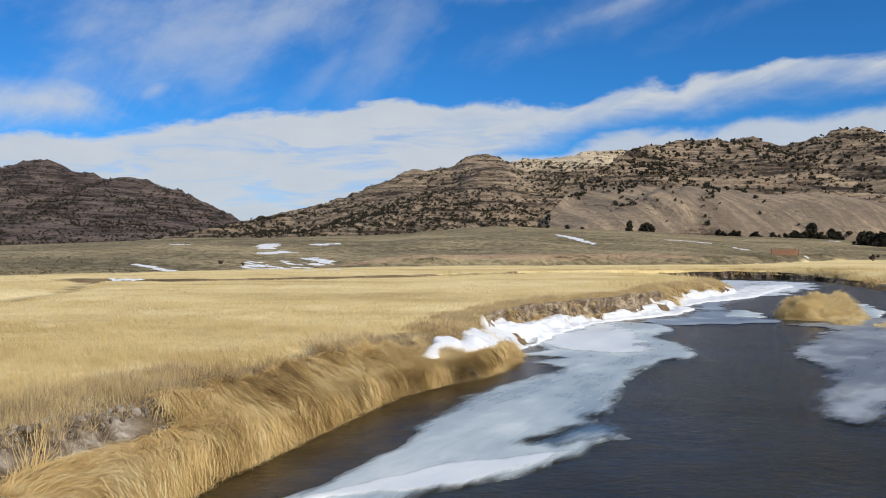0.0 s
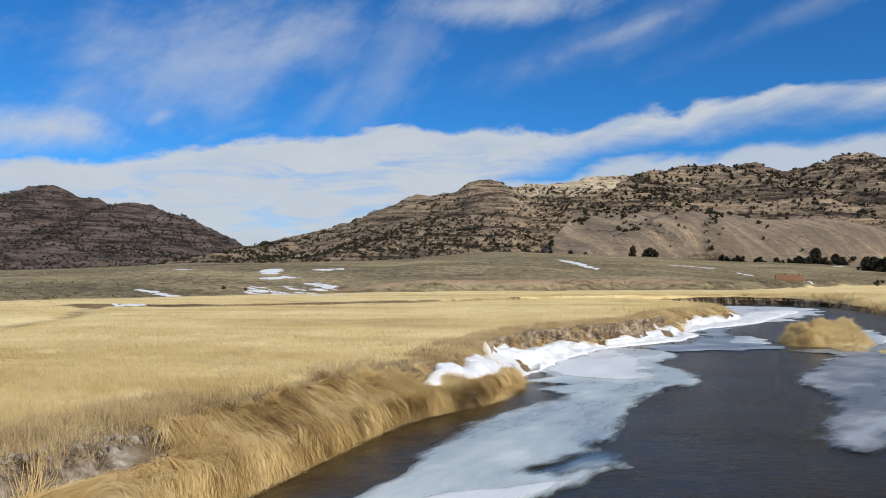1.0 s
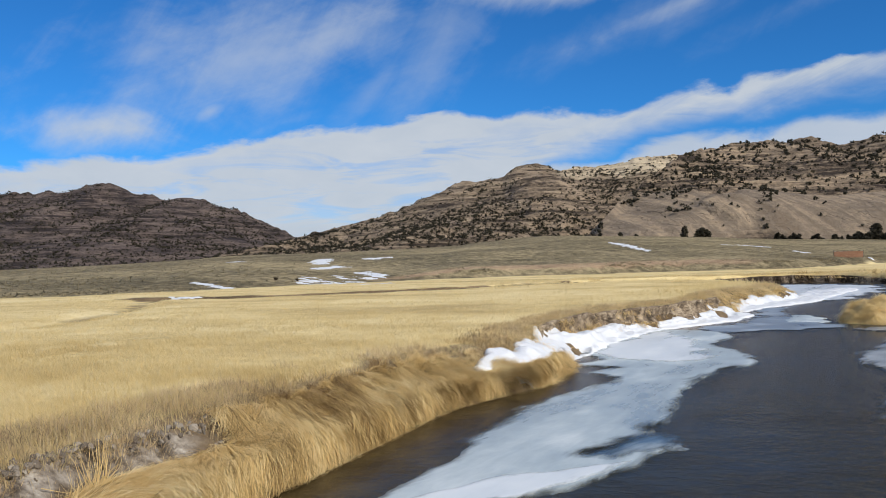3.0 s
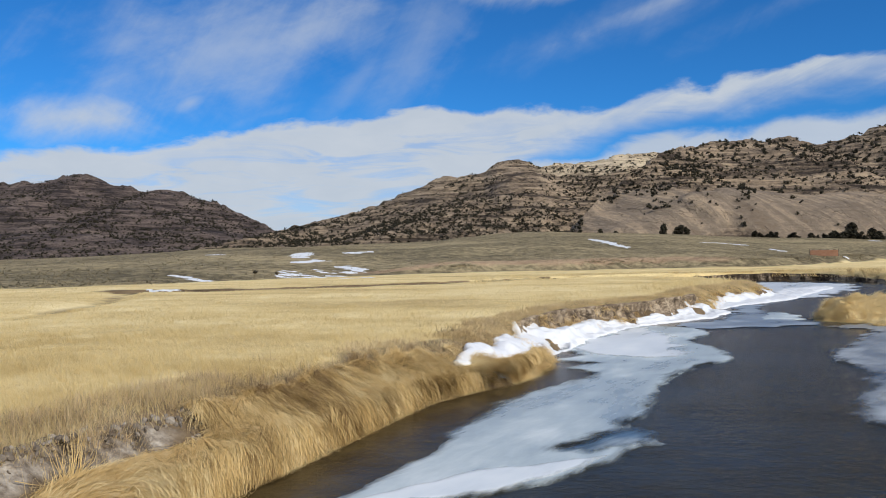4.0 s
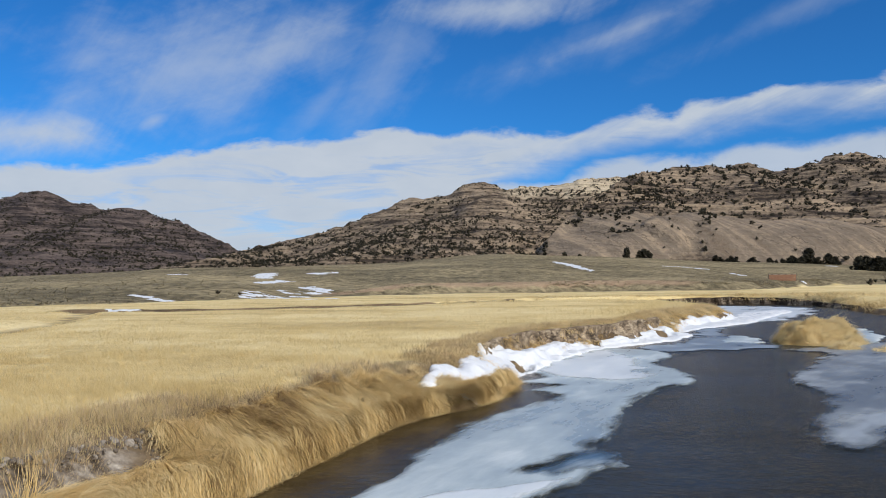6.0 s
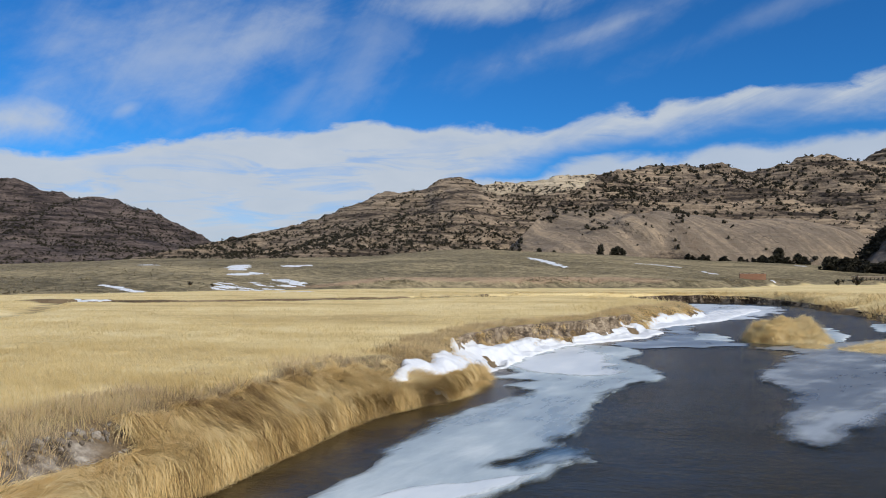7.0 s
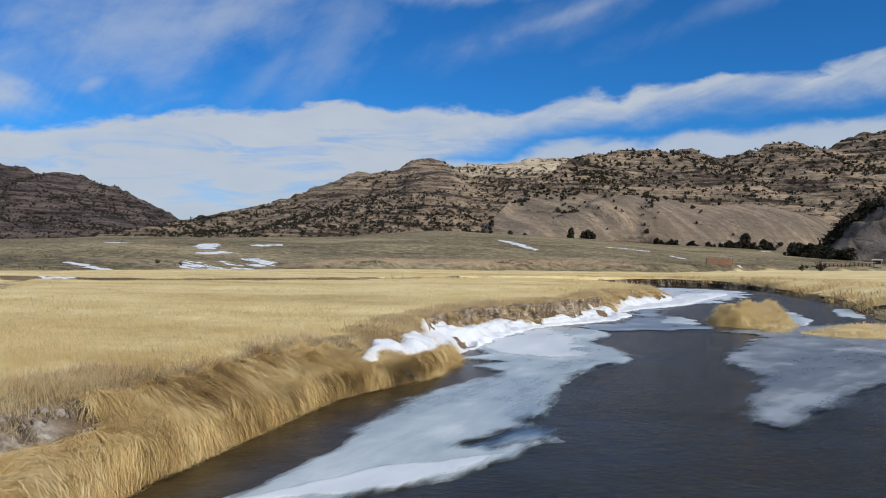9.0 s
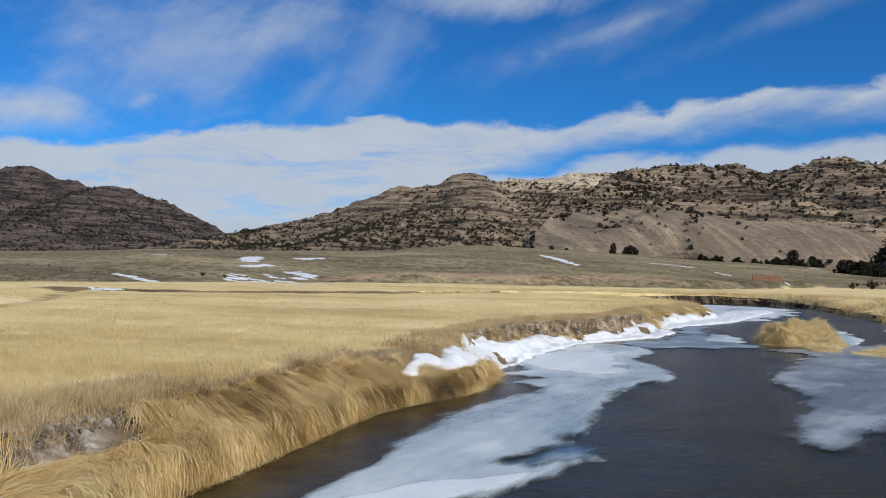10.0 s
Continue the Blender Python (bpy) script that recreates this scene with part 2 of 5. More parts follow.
M_JUNIPER = straw("juniper_needles", (0.046, 0.040, 0.023), (0.028, 0.025, 0.015), (0.014, 0.0125, 0.0085), 0.05, 0.2)


def make_ground():
    """Straw-covered soil near the river, olive-grey sage on the rise."""
    m, n = material("ground")
    pos = n.add("NewGeometry").outputs[0]
    kind = n.add("Attribute", attribute_name="tone").outputs[2]
    a, b, c = n.noise(pos, 0.22, 6), n.noise(pos, 4.0, 5), n.noise(pos, 30.0, 3)
    mixv = n.math("ADD", n.math("MULTIPLY", a, 0.55), n.math("ADD", n.math("MULTIPLY", b, 0.3), n.math("MULTIPLY", c, 0.15)))
    drift = n.noise(n.scaled(pos, (0.035, 0.16, 0.1)), 1.0, 6, 0.6, 0.8)
    fieldv = n.math("ADD", n.math("MULTIPLY", mixv, 0.5), n.math("MULTIPLY", drift, 0.5))
    field = n.ramp(fieldv, (0.38, (0.50, 0.365, 0.165)), (0.48, (0.74, 0.57, 0.27)), (0.60, (0.90, 0.735, 0.40)))
    wide = n.noise(n.scaled(pos, (0.025, 0.05, 0.1)), 1.0, 7, 0.62)
    speck = n.noise(pos, 0.7, 7, 0.72)
    mixs = n.math("ADD", n.math("MULTIPLY", wide, 0.38), n.math("MULTIPLY", speck, 0.62))
    sage = n.ramp(mixs, (0.41, (0.105, 0.086, 0.05)), (0.5, (0.24, 0.195, 0.113)), (0.60, (0.43, 0.345, 0.195)))
    soil = n.ramp(mixv, (0.3, (0.075, 0.052, 0.03)), (0.5, (0.18, 0.128, 0.075)), (0.72, (0.32, 0.235, 0.135)))
    col = n.mix(n.smooth(kind, 0.5, 0.75), field, sage)
    col = n.mix(n.smooth(kind, 0.28, 0.05), col, soil)
    col = n.mix(n.smooth(kind, 0.0, -0.2), col, n.ramp(n.noise(pos, 3.0, 6, 0.65), (0.40, (0.10, 0.078, 0.057)), (0.50, (0.25, 0.205, 0.155)), (0.66, (0.50, 0.44, 0.355))))
    red = n.ramp(mixs, (0.36, (0.19, 0.125, 0.075)), (0.5, (0.39, 0.27, 0.165)), (0.66, (0.54, 0.41, 0.25)))
    col = n.mix(n.smooth(kind, 0.88, 1.05), col, red)
    finish(n, col, 0.95, n.math("ADD", b, n.math("MULTIPLY", speck, 2.0)), 0.6, 0.12, 0.1)
    return m


M_GROUND = make_ground()


def make_rock(name, light, mid, dark, bare, layers=(0.020, 0.020, 0.30), cap=None):
    """Weathered granite: level ledges with painted shadow lines and dark joints, and bare domes with stains that run
    down them.
    """
    m, n = material(name)
    pos = n.add("NewGeometry").outputs[0]
    dome = n.add("Attribute", attribute_name="tone").outputs[2]
    lay = n.noise(n.scaled(pos, layers), 1.0, 6, 0.6, 0.9)
    stain = n.noise(pos, 0.035, 5, 0.6)
    grain = n.noise(pos, 0.35, 7, 0.7)
    v = n.math("ADD", n.math("MULTIPLY", lay, 0.50), n.math("ADD", n.math("MULTIPLY", stain, 0.25), n.math("MULTIPLY", grain, 0.25)))
    # level bands whose dark end paints the shadow under the ledges
    ledges = n.ramp(v, (0.43, dark), (0.485, mid), (0.58, light))
    run = n.add("VectorRotate", pos)
    run.inputs["Angle"].default_value = radians(-24)
    flow = n.noise(n.scaled(run, (0.16, 0.02, 0.035)), 1.0, 6, 0.62, 0.7)
    vein = n.noise(n.scaled(run, (0.075, 0.014, 0.03)), 1.0, 4, 0.55, 1.2)
    split = n.math("MULTIPLY", n.smooth(n.math("ABSOLUTE", n.math("SUBTRACT", vein, 0.5)), 0.016, 0.0), n.smooth(grain, 0.40, 0.55))
    fw = n.math("ADD", n.math("MULTIPLY", flow, 0.50), n.math("ADD", n.math("MULTIPLY", stain, 0.25), n.math("MULTIPLY", grain, 0.30)))
    domes = n.mix(n.math("MULTIPLY", split, 0.75), n.ramp(fw, (0.42, mid), (0.50, bare), (0.64, light)), dark)
    crack = n.add("TexVoronoi", distance="DISTANCE_TO_EDGE")
    bent = n.add("TexNoise")
    n.put(bent, "Vector", pos)
    bent.inputs["Scale"].default_value = 0.03
    shift = n.add("VectorMath", bent.outputs[1], (26.0, 26.0, 26.0), operation="MULTIPLY")
    n.put(crack, "Vector", n.scaled(n.add("VectorMath", pos, shift.outputs[0], operation="ADD").outputs[0], (0.030, 0.025, 0.12)))
    crack.inputs["Scale"].default_value = 1.0
    line = n.smooth(crack.outputs[0], 0.0, 0.06)
    some = n.smooth(n.noise(pos, 0.06, 4, 0.6), 0.42, 0.60)
    seam = n.math("MULTIPLY", n.math("SUBTRACT", 1.0, line), some)
    col = n.mix(dome, n.mix(n.math("MULTIPLY", seam, 0.7), ledges, dark), n.mix(n.math("MULTIPLY", seam, 0.10), domes, dark))
    # cap: a sunlit patch on the crest, put into the colour above a height
    if cap:
        place = n.add("SeparateXYZ", pos).outputs
        ragged = n.math("ADD", place[2], n.math("MULTIPLY", n.math("SUBTRACT", stain, 0.5), 40.0))
        high = n.math("MULTIPLY", n.smooth(ragged, cap[0], cap[1]), n.smooth(place[0], cap[2], cap[3]))
        col = n.mix(high, col, n.ramp(v, (0.42, mid), (0.47, (0.50, 0.40, 0.27)), (0.56, (0.66, 0.54, 0.37))))
    rise = n.math("ADD", n.math("MULTIPLY", lay, 1.6), n.math("MULTIPLY", grain, 1.1))
    h = n.math("ADD", n.math("MULTIPLY", rise, n.math("SUBTRACT", 1.0, n.math("MULTIPLY", dome, 0.25))), n.math("MULTIPLY", seam, n.math("MULTIPLY", n.math("SUBTRACT", dome, 1.0), 0.4)))
    finish(n, col, 0.9, h, 0.9, 1.8, 0.15)
    return m


# the cap paints sunshine on the pale part of this hill's crest
M_ROCK = make_rock("granite", (0.40, 0.305, 0.205), (0.205, 0.154, 0.105), (0.06, 0.045, 0.033), (0.29, 0.225, 0.158), cap=(76, 84, 50, 80))
M_ROCK_BARE = make_rock("bare_granite", (0.43, 0.325, 0.215), (0.20, 0.150, 0.104), (0.05, 0.038, 0.029), (0.225, 0.177, 0.129))
# dark rock of the left hill, a cloud's shadow put into its colour too
M_ROCK_FAR = make_rock("cloud_shaded_dark_granite", (0.175, 0.134, 0.112), (0.085, 0.065, 0.057), (0.032, 0.025, 0.023), (0.14, 0.11, 0.095))
M_ROCK_GREY = make_rock("grey_granite", (0.27, 0.225, 0.185), (0.17, 0.14, 0.115), (0.07, 0.057, 0.048), (0.19, 0.16, 0.135), (0.10, 0.05, 0.03))


def make_snow():
    m, n = material("old_snow")
    pos = n.add("NewGeometry").outputs[0]
    a, b = n.noise(pos, 1.1, 5), n.noise(pos, 9.0, 4)
    col = n.ramp(a, (0.3, (0.66, 0.68, 0.71)), (0.6, (0.77, 0.78, 0.79)))
    finish(n, col, 0.6, n.math("ADD", a, n.math("MULTIPLY", b, 0.3)), 0.5, 0.08, 0.3)
    return m


M_SNOW = make_snow()


def make_ice(name, clear, soft_rim, angle, feather, low=(0.30, 0.35, 0.362), mid=(0.48, 0.54, 0.54), top=(0.73, 0.77, 0.755)):
    """Frosted river ice with long pale streaks; dark where thin and wet."""
    m, n = material(name)
    pos = n.add("NewGeometry").outputs[0]
    thin = n.add("Attribute", attribute_name="tone").outputs[2]
    turned = n.add("VectorRotate", pos)
    turned.inputs["Angle"].default_value = radians(angle)
    streak = n.noise(n.scaled(turned, (0.16, 0.55, 1)), 1.0, 6, 0.52, 0.8)
    cloud = n.noise(pos, 0.45, 6, 0.6)
    fleck = n.noise(n.scaled(turned, (0.9, 3.4, 1)), 1.0, 5, 0.65, 0.4)
    wide = n.noise(n.scaled(turned, (0.06, 0.34, 1)), 1.0, 3, 0.5, 0.6)
    v = n.math("ADD", n.math("ADD", n.math("MULTIPLY", streak, 0.34), n.math("MULTIPLY", wide, 0.22)), n.math("ADD", n.math("MULTIPLY", cloud, 0.26), n.math("MULTIPLY", fleck, 0.18)))
    col = n.ramp(v, (0.41, low), (0.50, mid), (0.60, top))
    h = n.math("ADD", cloud, n.math("MULTIPLY", fleck, 0.4))
    b = n.add("BsdfPrincipled")
    n.put(b, "Base Color", col)
    n.put(b, "Roughness", n.ramp(v, (0.35, (0.16, 0.16, 0.16)), (0.62, (0.5, 0.5, 0.5))))
    k = n.add("Bump")
    n.put(k, "Height", h)
    k.inputs["Strength"].default_value, k.inputs["Distance"].default_value = 0.25, 0.05
    n.put(b, "Normal", k.outputs[0])
    clearing = n.math("ADD", thin, n.math("MULTIPLY", n.math("SUBTRACT", n.math("ADD", n.math("MULTIPLY", streak, 0.6), n.math("MULTIPLY", fleck, 0.4)), 0.5), feather))
    solid = n.smooth(clearing, 0.20 + clear, 0.20 + soft_rim + clear)
    mixs = n.add("MixShader", solid, n.add("BsdfTransparent").outputs[0], b.outputs[0])
    n.add("OutputMaterial", mixs.outputs[0])
    return m


M_ICE = make_ice("river_ice", -0.20, 0.25, -62, 0.9)
# wet ice; the blue of the reflected sky is put into its base colour
M_ICE_WET = make_ice("sky_tinted_wet_ice", -0.2, 0.55, -50, 1.5, (0.045, 0.075, 0.11), (0.10, 0.165, 0.235), (0.52, 0.58, 0.60))
M_ICE_GREY = make_ice("grey_river_ice", -0.14, 0.30, -48, 1.3, (0.10, 0.108, 0.112), (0.20, 0.213, 0.218), (0.45, 0.47, 0.465))
M_FROST = make_ice("frosted_ice", -0.14, 0.35, -62, 1.1, (0.62, 0.66, 0.66), (0.76, 0.79, 0.785), (0.85, 0.865, 0.85))
M_FROST_SOFT = make_ice("soft_frost", 0.05, 0.8, -48, 1.1, (0.30, 0.32, 0.33), (0.40, 0.425, 0.43), (0.54, 0.56, 0.555))
M_FROST_THIN = make_ice("blown_frost", 0.16, 0.3, -52, 1.8, (0.42, 0.46, 0.48), (0.66, 0.69, 0.70), (0.84, 0.855, 0.85))
M_ICE_THIN = make_ice("thin_river_ice", 0.34, 0.3, -10, 1.5, (0.10, 0.125, 0.155), (0.22, 0.26, 0.30), (0.5, 0.54, 0.57))


def make_water():
    m, n = material("river_water")
    pos = n.add("NewGeometry").outputs[0]
    turned = n.add("VectorRotate", pos)
    turned.inputs["Angle"].default_value = radians(8)
    w1 = n.noise(n.scaled(turned, (3.0, 4.6, 1)), 1.0, 5, 0.6, 1.4)
    w2 = n.noise(n.scaled(turned, (9, 15, 1)), 1.0, 3, 0.55, 0.6)
    calm = n.smooth(n.noise(pos, 0.22, 4), 0.35, 0.7)
    h = n.math("MULTIPLY", n.math("ADD", w1, n.math("MULTIPLY", w2, 0.3)), n.math("ADD", 0.25, calm))
    bed = n.noise(pos, 0.8, 5)
    deep = n.ramp(bed, (0.35, (0.024, 0.0240, 0.0190)), (0.65, (0.034, 0.0340, 0.0272)))
    shoal = n.ramp(bed, (0.35, (0.040, 0.027, 0.0105)), (0.65, (0.085, 0.059, 0.023)))
    col = n.mix(n.smooth(n.add("Attribute", attribute_name="tone").outputs[2], 0.15, 0.8), shoal, deep)
    b = n.add("BsdfPrincipled")
    n.put(b, "Base Color", col)
    b.inputs["Roughness"].default_value = 0.2
    b.inputs["Specular IOR Level"].default_value = 0.12
    b.inputs["IOR"].default_value = 1.333
    k = n.add("Bump")
    n.put(k, "Height", h)
    k.inputs["Strength"].default_value, k.inputs["Distance"].default_value = 0.6, 0.06
    n.put(b, "Normal", k.outputs[0])
    n.add("OutputMaterial", b.outputs[0])
    return m


M_WATER = make_water()


def make_wood(name, a, b):
    m, n = material(name)
    pos = n.add("TexCoord").outputs[3]
    g = n.noise(n.scaled(pos, (1.5, 12, 12)), 1.0, 5)
    w = n.noise(pos, 0.8, 4)
    v = n.math("ADD", n.math("MULTIPLY", g, 0.6), n.math("MULTIPLY", w, 0.4))
    finish(n, n.ramp(v, (0.35, a), (0.65, b)), 0.85, g, 0.4, 0.02, 0.2)
    return m


M_REDWOOD = make_wood("red_brown_boards", (0.30, 0.145, 0.085), (0.44, 0.24, 0.145))
M_GREYWOOD = make_wood("weathered_timber", (0.10, 0.075, 0.055), (0.26, 0.21, 0.16))
M_PALEWOOD = make_wood("pale_timber", (0.42, 0.38, 0.31), (0.60, 0.55, 0.46))
M_DRABWOOD = make_wood("drab_timber", (0.19, 0.155, 0.12), (0.34, 0.285, 0.225))
M_TRUNK = make_wood("juniper_bark", (0.07, 0.05, 0.035), (0.16, 0.12, 0.085))

# ---- the lie of the land ----
LEFT_BANK = [(-5, -120), (-4, -60), (-3.6, -20), (-3.6, 0), (-3.35, 7), (-2.95, 9.6), (-2.5, 11.0), (-1.85, 13.0), (-1.0, 15.4), (-0.1, 16.9), (0.95, 18.2),
             (1.9, 21.5), (2.7, 25), (4.6, 29.5), (6.6, 33), (9.4, 36), (12, 40), (14.2, 45.5), (17.5, 50), (21, 56), (21, 61)]
NEAR_CHANNEL = [(20, 70), (14, 76), (8, 74.5), (2, 70), (-6, 62.8), (-16, 56), (-23, 56.4), (-27, 59.3)]
FAR_BANK = [(-27.4, 60), (-23, 57.8), (-16, 57.6), (-6, 65), (5, 75.5), (16, 84.5), (25, 87.5), (31, 88.5), (35.5, 87), (38.2, 82)]
RIGHT_BANK = [(38.2, 76), (36.3, 69), (34.2, 62), (32.4, 55), (30, 48.5), (28, 43.5), (26.5, 38), (26, 32), (24, 26), (21, 19), (18, 12), (16, 4), (15, -20), (15, -60), (16, -120)]
RIVER = np.vstack([curve_points(LEFT_BANK + NEAR_CHANNEL, 1.2), curve_points(FAR_BANK + RIGHT_BANK, 1.2)])
RIVER = RIVER + np.where((RIVER[:, 1] < 24) & (RIVER[:, 0] < 6), 0.05, 0.22)[:, None] * np.stack([value_noise(RIVER[:, 0] * 0.9, RIVER[:, 1] * 0.9, 3), value_noise(RIVER[:, 0] * 0.9, RIVER[:, 1] * 0.9, 4)], 1)
# (x, y) of the line where the pale meadow ends and the sage begins
SAGE_X = [-900, -300, -40, -31, -23, -7, 20, 48, 80, 104, 300, 900]
SAGE_Y = [-300, -40, 71, 81, 96, 118, 127, 131, 170, 203, 260, 300]
# how high the rise stands at the foot of the hills
FOOT_X = [-900, -420, -280, -160, -60, 0, 20, 60, 90, 130, 180, 230, 600]
FOOT_Z = [8, 7.5, 9.0, 10.0, 10.0, 11.5, 12.9, 11.0, 9.8, 8.4, 6.4, 5.0, 6]
FOOT_Y = [520, 500, 480, 430, 385, 340, 325, 325, 325, 330, 335, 335, 350]


# how far behind the water's edge the eroded step of the inner bank stands, along y
STEP_Y = [22.5, 24, 30, 32.5, 34, 36, 38.6, 41, 42.5]
STEP_D = [1.2, 1.15, 1.15, 0.68, 0.48, 0.66, 0.95, 1.1, 1.2]


# how far inland the clay scarp behind the slumped bench stands, along y
SCARP_Y, SCARP_D = [5, 8.6, 9.6, 10.6], [1.50, 1.28, 1.10, 1.0]


def mat_profile(d, y):
    """The inner bank's height over the distance from the water: a steep face, then a gently rising mat, or a bench with a scarp behind it."""
    mat = 0.40 * sstep(0.0, 0.24, d) + 0.60 * sstep(0.0, 1.0, np.clip(d / 2.0, 0, 1)) ** 0.85
    at = np.interp(y, SCARP_Y, SCARP_D)
    bench = 0.42 * sstep(0.0, 0.24, d) + 0.06 * np.clip(d, 0, 1) + 0.12 * np.clip(d / 2, 0, 1) + 0.36 * sstep(at - 0.14, at + 0.18, d)
    return mat + (bench - mat) * sstep(11.2, 9.4, y)


def land(x, y, d):
    """Ground height; d: distance from the river's edge, positive on land."""
    meadow = 1.0 + 0.07 * fbm(x * 0.05, y * 0.05, 3, 11) + 0.03 * fbm(x * 0.7, y * 0.7, 2, 12)
    left = (x < np.interp(y, [p[1] for p in LEFT_BANK], [p[0] for p in LEFT_BANK]) + 0.5) & (y < 60)
    d = np.where((y > 66) & (d > -2) & (y > np.interp(x, [-6, 5, 16, 25, 38, 40], [63, 73, 81.5, 84, 74, 66])) & (x > -6) & (x < 44), d - 0.9, d)
    width = np.where(left, 1.85, 0.7 + 4.5 * sstep(80, 70, y) * (x > 22))
    rise = np.clip(d / width, 0, 1)
    bank = meadow * (0.30 * sstep(0, 0.12, rise) + 0.70 * sstep(0.0, 1.0, rise) ** 0.8)
    bank = np.where(left & (y < 24), bank + (meadow * mat_profile(np.maximum(d - 0.16, 0), y) - bank) * sstep(22.5, 20.5, y), bank)
    d0 = np.interp(y, STEP_Y, STEP_D)
    stepped = meadow * (0.30 * sstep(0, 0.12, rise) + 0.24 * sstep(0, 1, rise) + 0.46 * sstep(d0 - 0.1, d0 + 0.15, d))
    bank = np.where(left, bank + (stepped - bank) * sstep(22, 24.5, y) * sstep(43, 40.5, y), bank)
    bed = -0.9 * sstep(0, 2.5, -d) - 0.05
    edge_y = np.interp(x, SAGE_X, SAGE_Y) + 3 * fbm(x * 0.06, y * 0.06, 3, 21)
    foot = np.interp(x, FOOT_X, FOOT_Y)
    u = (y - edge_y) / np.maximum(foot - edge_y, 30)
    up = 1 + (np.interp(x, FOOT_X, FOOT_Z) - 1) * np.interp(x / np.maximum(y, 20), [-0.8, -0.53, -0.40, -0.32], [0.60, 0.70, 0.88, 1.0])
    slope = np.where(u > 0, (up - 1.0) * (1 - (1 - np.clip(u, 0, 1)) ** 1.5) , 0)
    scarp = 0.9 * sstep(0, 2.5, y - edge_y) * sstep(-15, -4, x)
    lumps = 0.45 * fbm(x * 0.03, y * 0.03, 4, 31) * sstep(0, 0.15, u) * (u > 0)
    z = np.where(d > 0, bank, bed) + (slope + scarp + lumps) * sstep(2, 12, d)
    ditch = np.abs(signed_line(DITCH, x, y))
    z = z - 0.28 * sstep(1.3, 0.2, ditch) * sstep(1, 3, d)
    return z


def signed_line(line, x, y):
    best = np.full(np.shape(x), 1e18)
    for (ax, ay), (bx, by) in zip(line, line[1:]):
        dx, dy = bx - ax, by - ay
        t = np.clip(((x - ax) * dx + (y - ay) * dy) / (dx * dx + dy * dy), 0, 1)
        np.minimum(best, (x - ax - t * dx) ** 2 + (y - ay - t * dy) ** 2, out=best)
    return np.sqrt(best)


DITCH = curve_points([(-26, 59), (-22, 48), (-19.6, 41), (-19, 35.5), (-18, 31), (-19, 27)], 1.0)


def ground_at(x, y):
    x, y = np.asarray(x, float), np.asarray(y, float)
    return land(x, y, -signed(RIVER, x, y))


def axis(lo, hi, step, growth, low_end, high_end):
    mid = list(np.arange(lo, hi, step))
    up, s = [], step
    while (up[-1] if up else mid[-1]) < high_end:
        s *= growth
        up.append((up[-1] if up else mid[-1]) + s)
    down, s = [], step
    while (down[-1] if down else lo) > low_end:
        s *= growth
        down.append((down[-1] if down else lo) - s)
    return np.array(down[::-1] + mid + up)


def build_ground():
    xs, ys = axis(-9, 40, 0.38, 1.06, -2800, 2800), axis(6, 90, 0.42, 1.05, -600, 3600)
    x, y = np.meshgrid(xs, ys)
    d = -signed(RIVER, x, y)
    z = land(x, y, d)
    edge_y = np.interp(x, SAGE_X, SAGE_Y) + 3 * fbm(x * 0.06, y * 0.06, 3, 21)
    kind = 0.4 + 0.45 * sstep(-4, 0.5, y - edge_y)
    left = (x < np.interp(y, [p[1] for p in LEFT_BANK], [p[0] for p in LEFT_BANK]) + 0.5) & (y < 60)
    reach = np.where(left, 2.6, np.where((x < 8) & (y > 50), 2.3, 1.3)) + 0.5 * fbm(x * 0.6, y * 0.6, 2, 77)
    bare = sstep(reach, reach * 0.6, d) * 0.36
    kind = np.where(y < edge_y, kind - bare, kind)
    clay = sstep(10.5, 9.8, y) * sstep(5.0, 6.0, y) * sstep(-0.25, -0.05, d - 0.16 - np.interp(y, SCARP_Y, SCARP_D)) * sstep(0.40, 0.22, d - 0.16 - np.interp(y, SCARP_Y, SCARP_D)) * left
    kind = kind - 0.45 * clay
    scarp = sstep(1.0, 4.5, y - edge_y) * sstep(13, 6, y - edge_y) * sstep(-22, -8, x) * sstep(52, 34, x) * sstep(-0.9, -0.1, fbm(x * 0.12, y * 0.1, 3, 78))
    kind = kind + 0.3 * scarp * (y > edge_y)
    ditch = signed_line(DITCH, x, y)
    kind = kind - 0.3 * sstep(1.0, 0.3, ditch)
    me = mesh_np("ground", np.stack([x, y, z], -1).reshape(-1, 3), grid_faces(*x.shape), M_GROUND, True, kind.ravel())
    thing("ground", me, "dry straw-coloured meadow and sage slope beside the river", "ground", "structure")


build_ground()


def build_water():
    xs, ys = axis(-6, 20, 0.4, 1.1, -40, 60), axis(4, 60, 0.5, 1.1, -130, 100)
    x, y = np.meshgrid(xs, ys)
    left_x = np.interp(y, [p[1] for p in LEFT_BANK], [p[0] for p in LEFT_BANK])
    depth = np.clip(signed(RIVER, x, y) / np.where(x - left_x < 5, 2.6, 1.2), 0, 1)
    me = mesh_np("river", np.stack([x, y, 0 * x], -1).reshape(-1, 3), grid_faces(*x.shape), M_WATER, True, depth.ravel())
    thing("river_water", me, "dark rippled river water between ice and grass banks", "river", "structure")


build_water()


# ---- hills ----
def interp_smooth(v, xs, ys):
    c = curve_points(list(zip(xs, ys)), (xs[-1] - xs[0]) / 400)
    return np.interp(v, c[:, 0], c[:, 1])


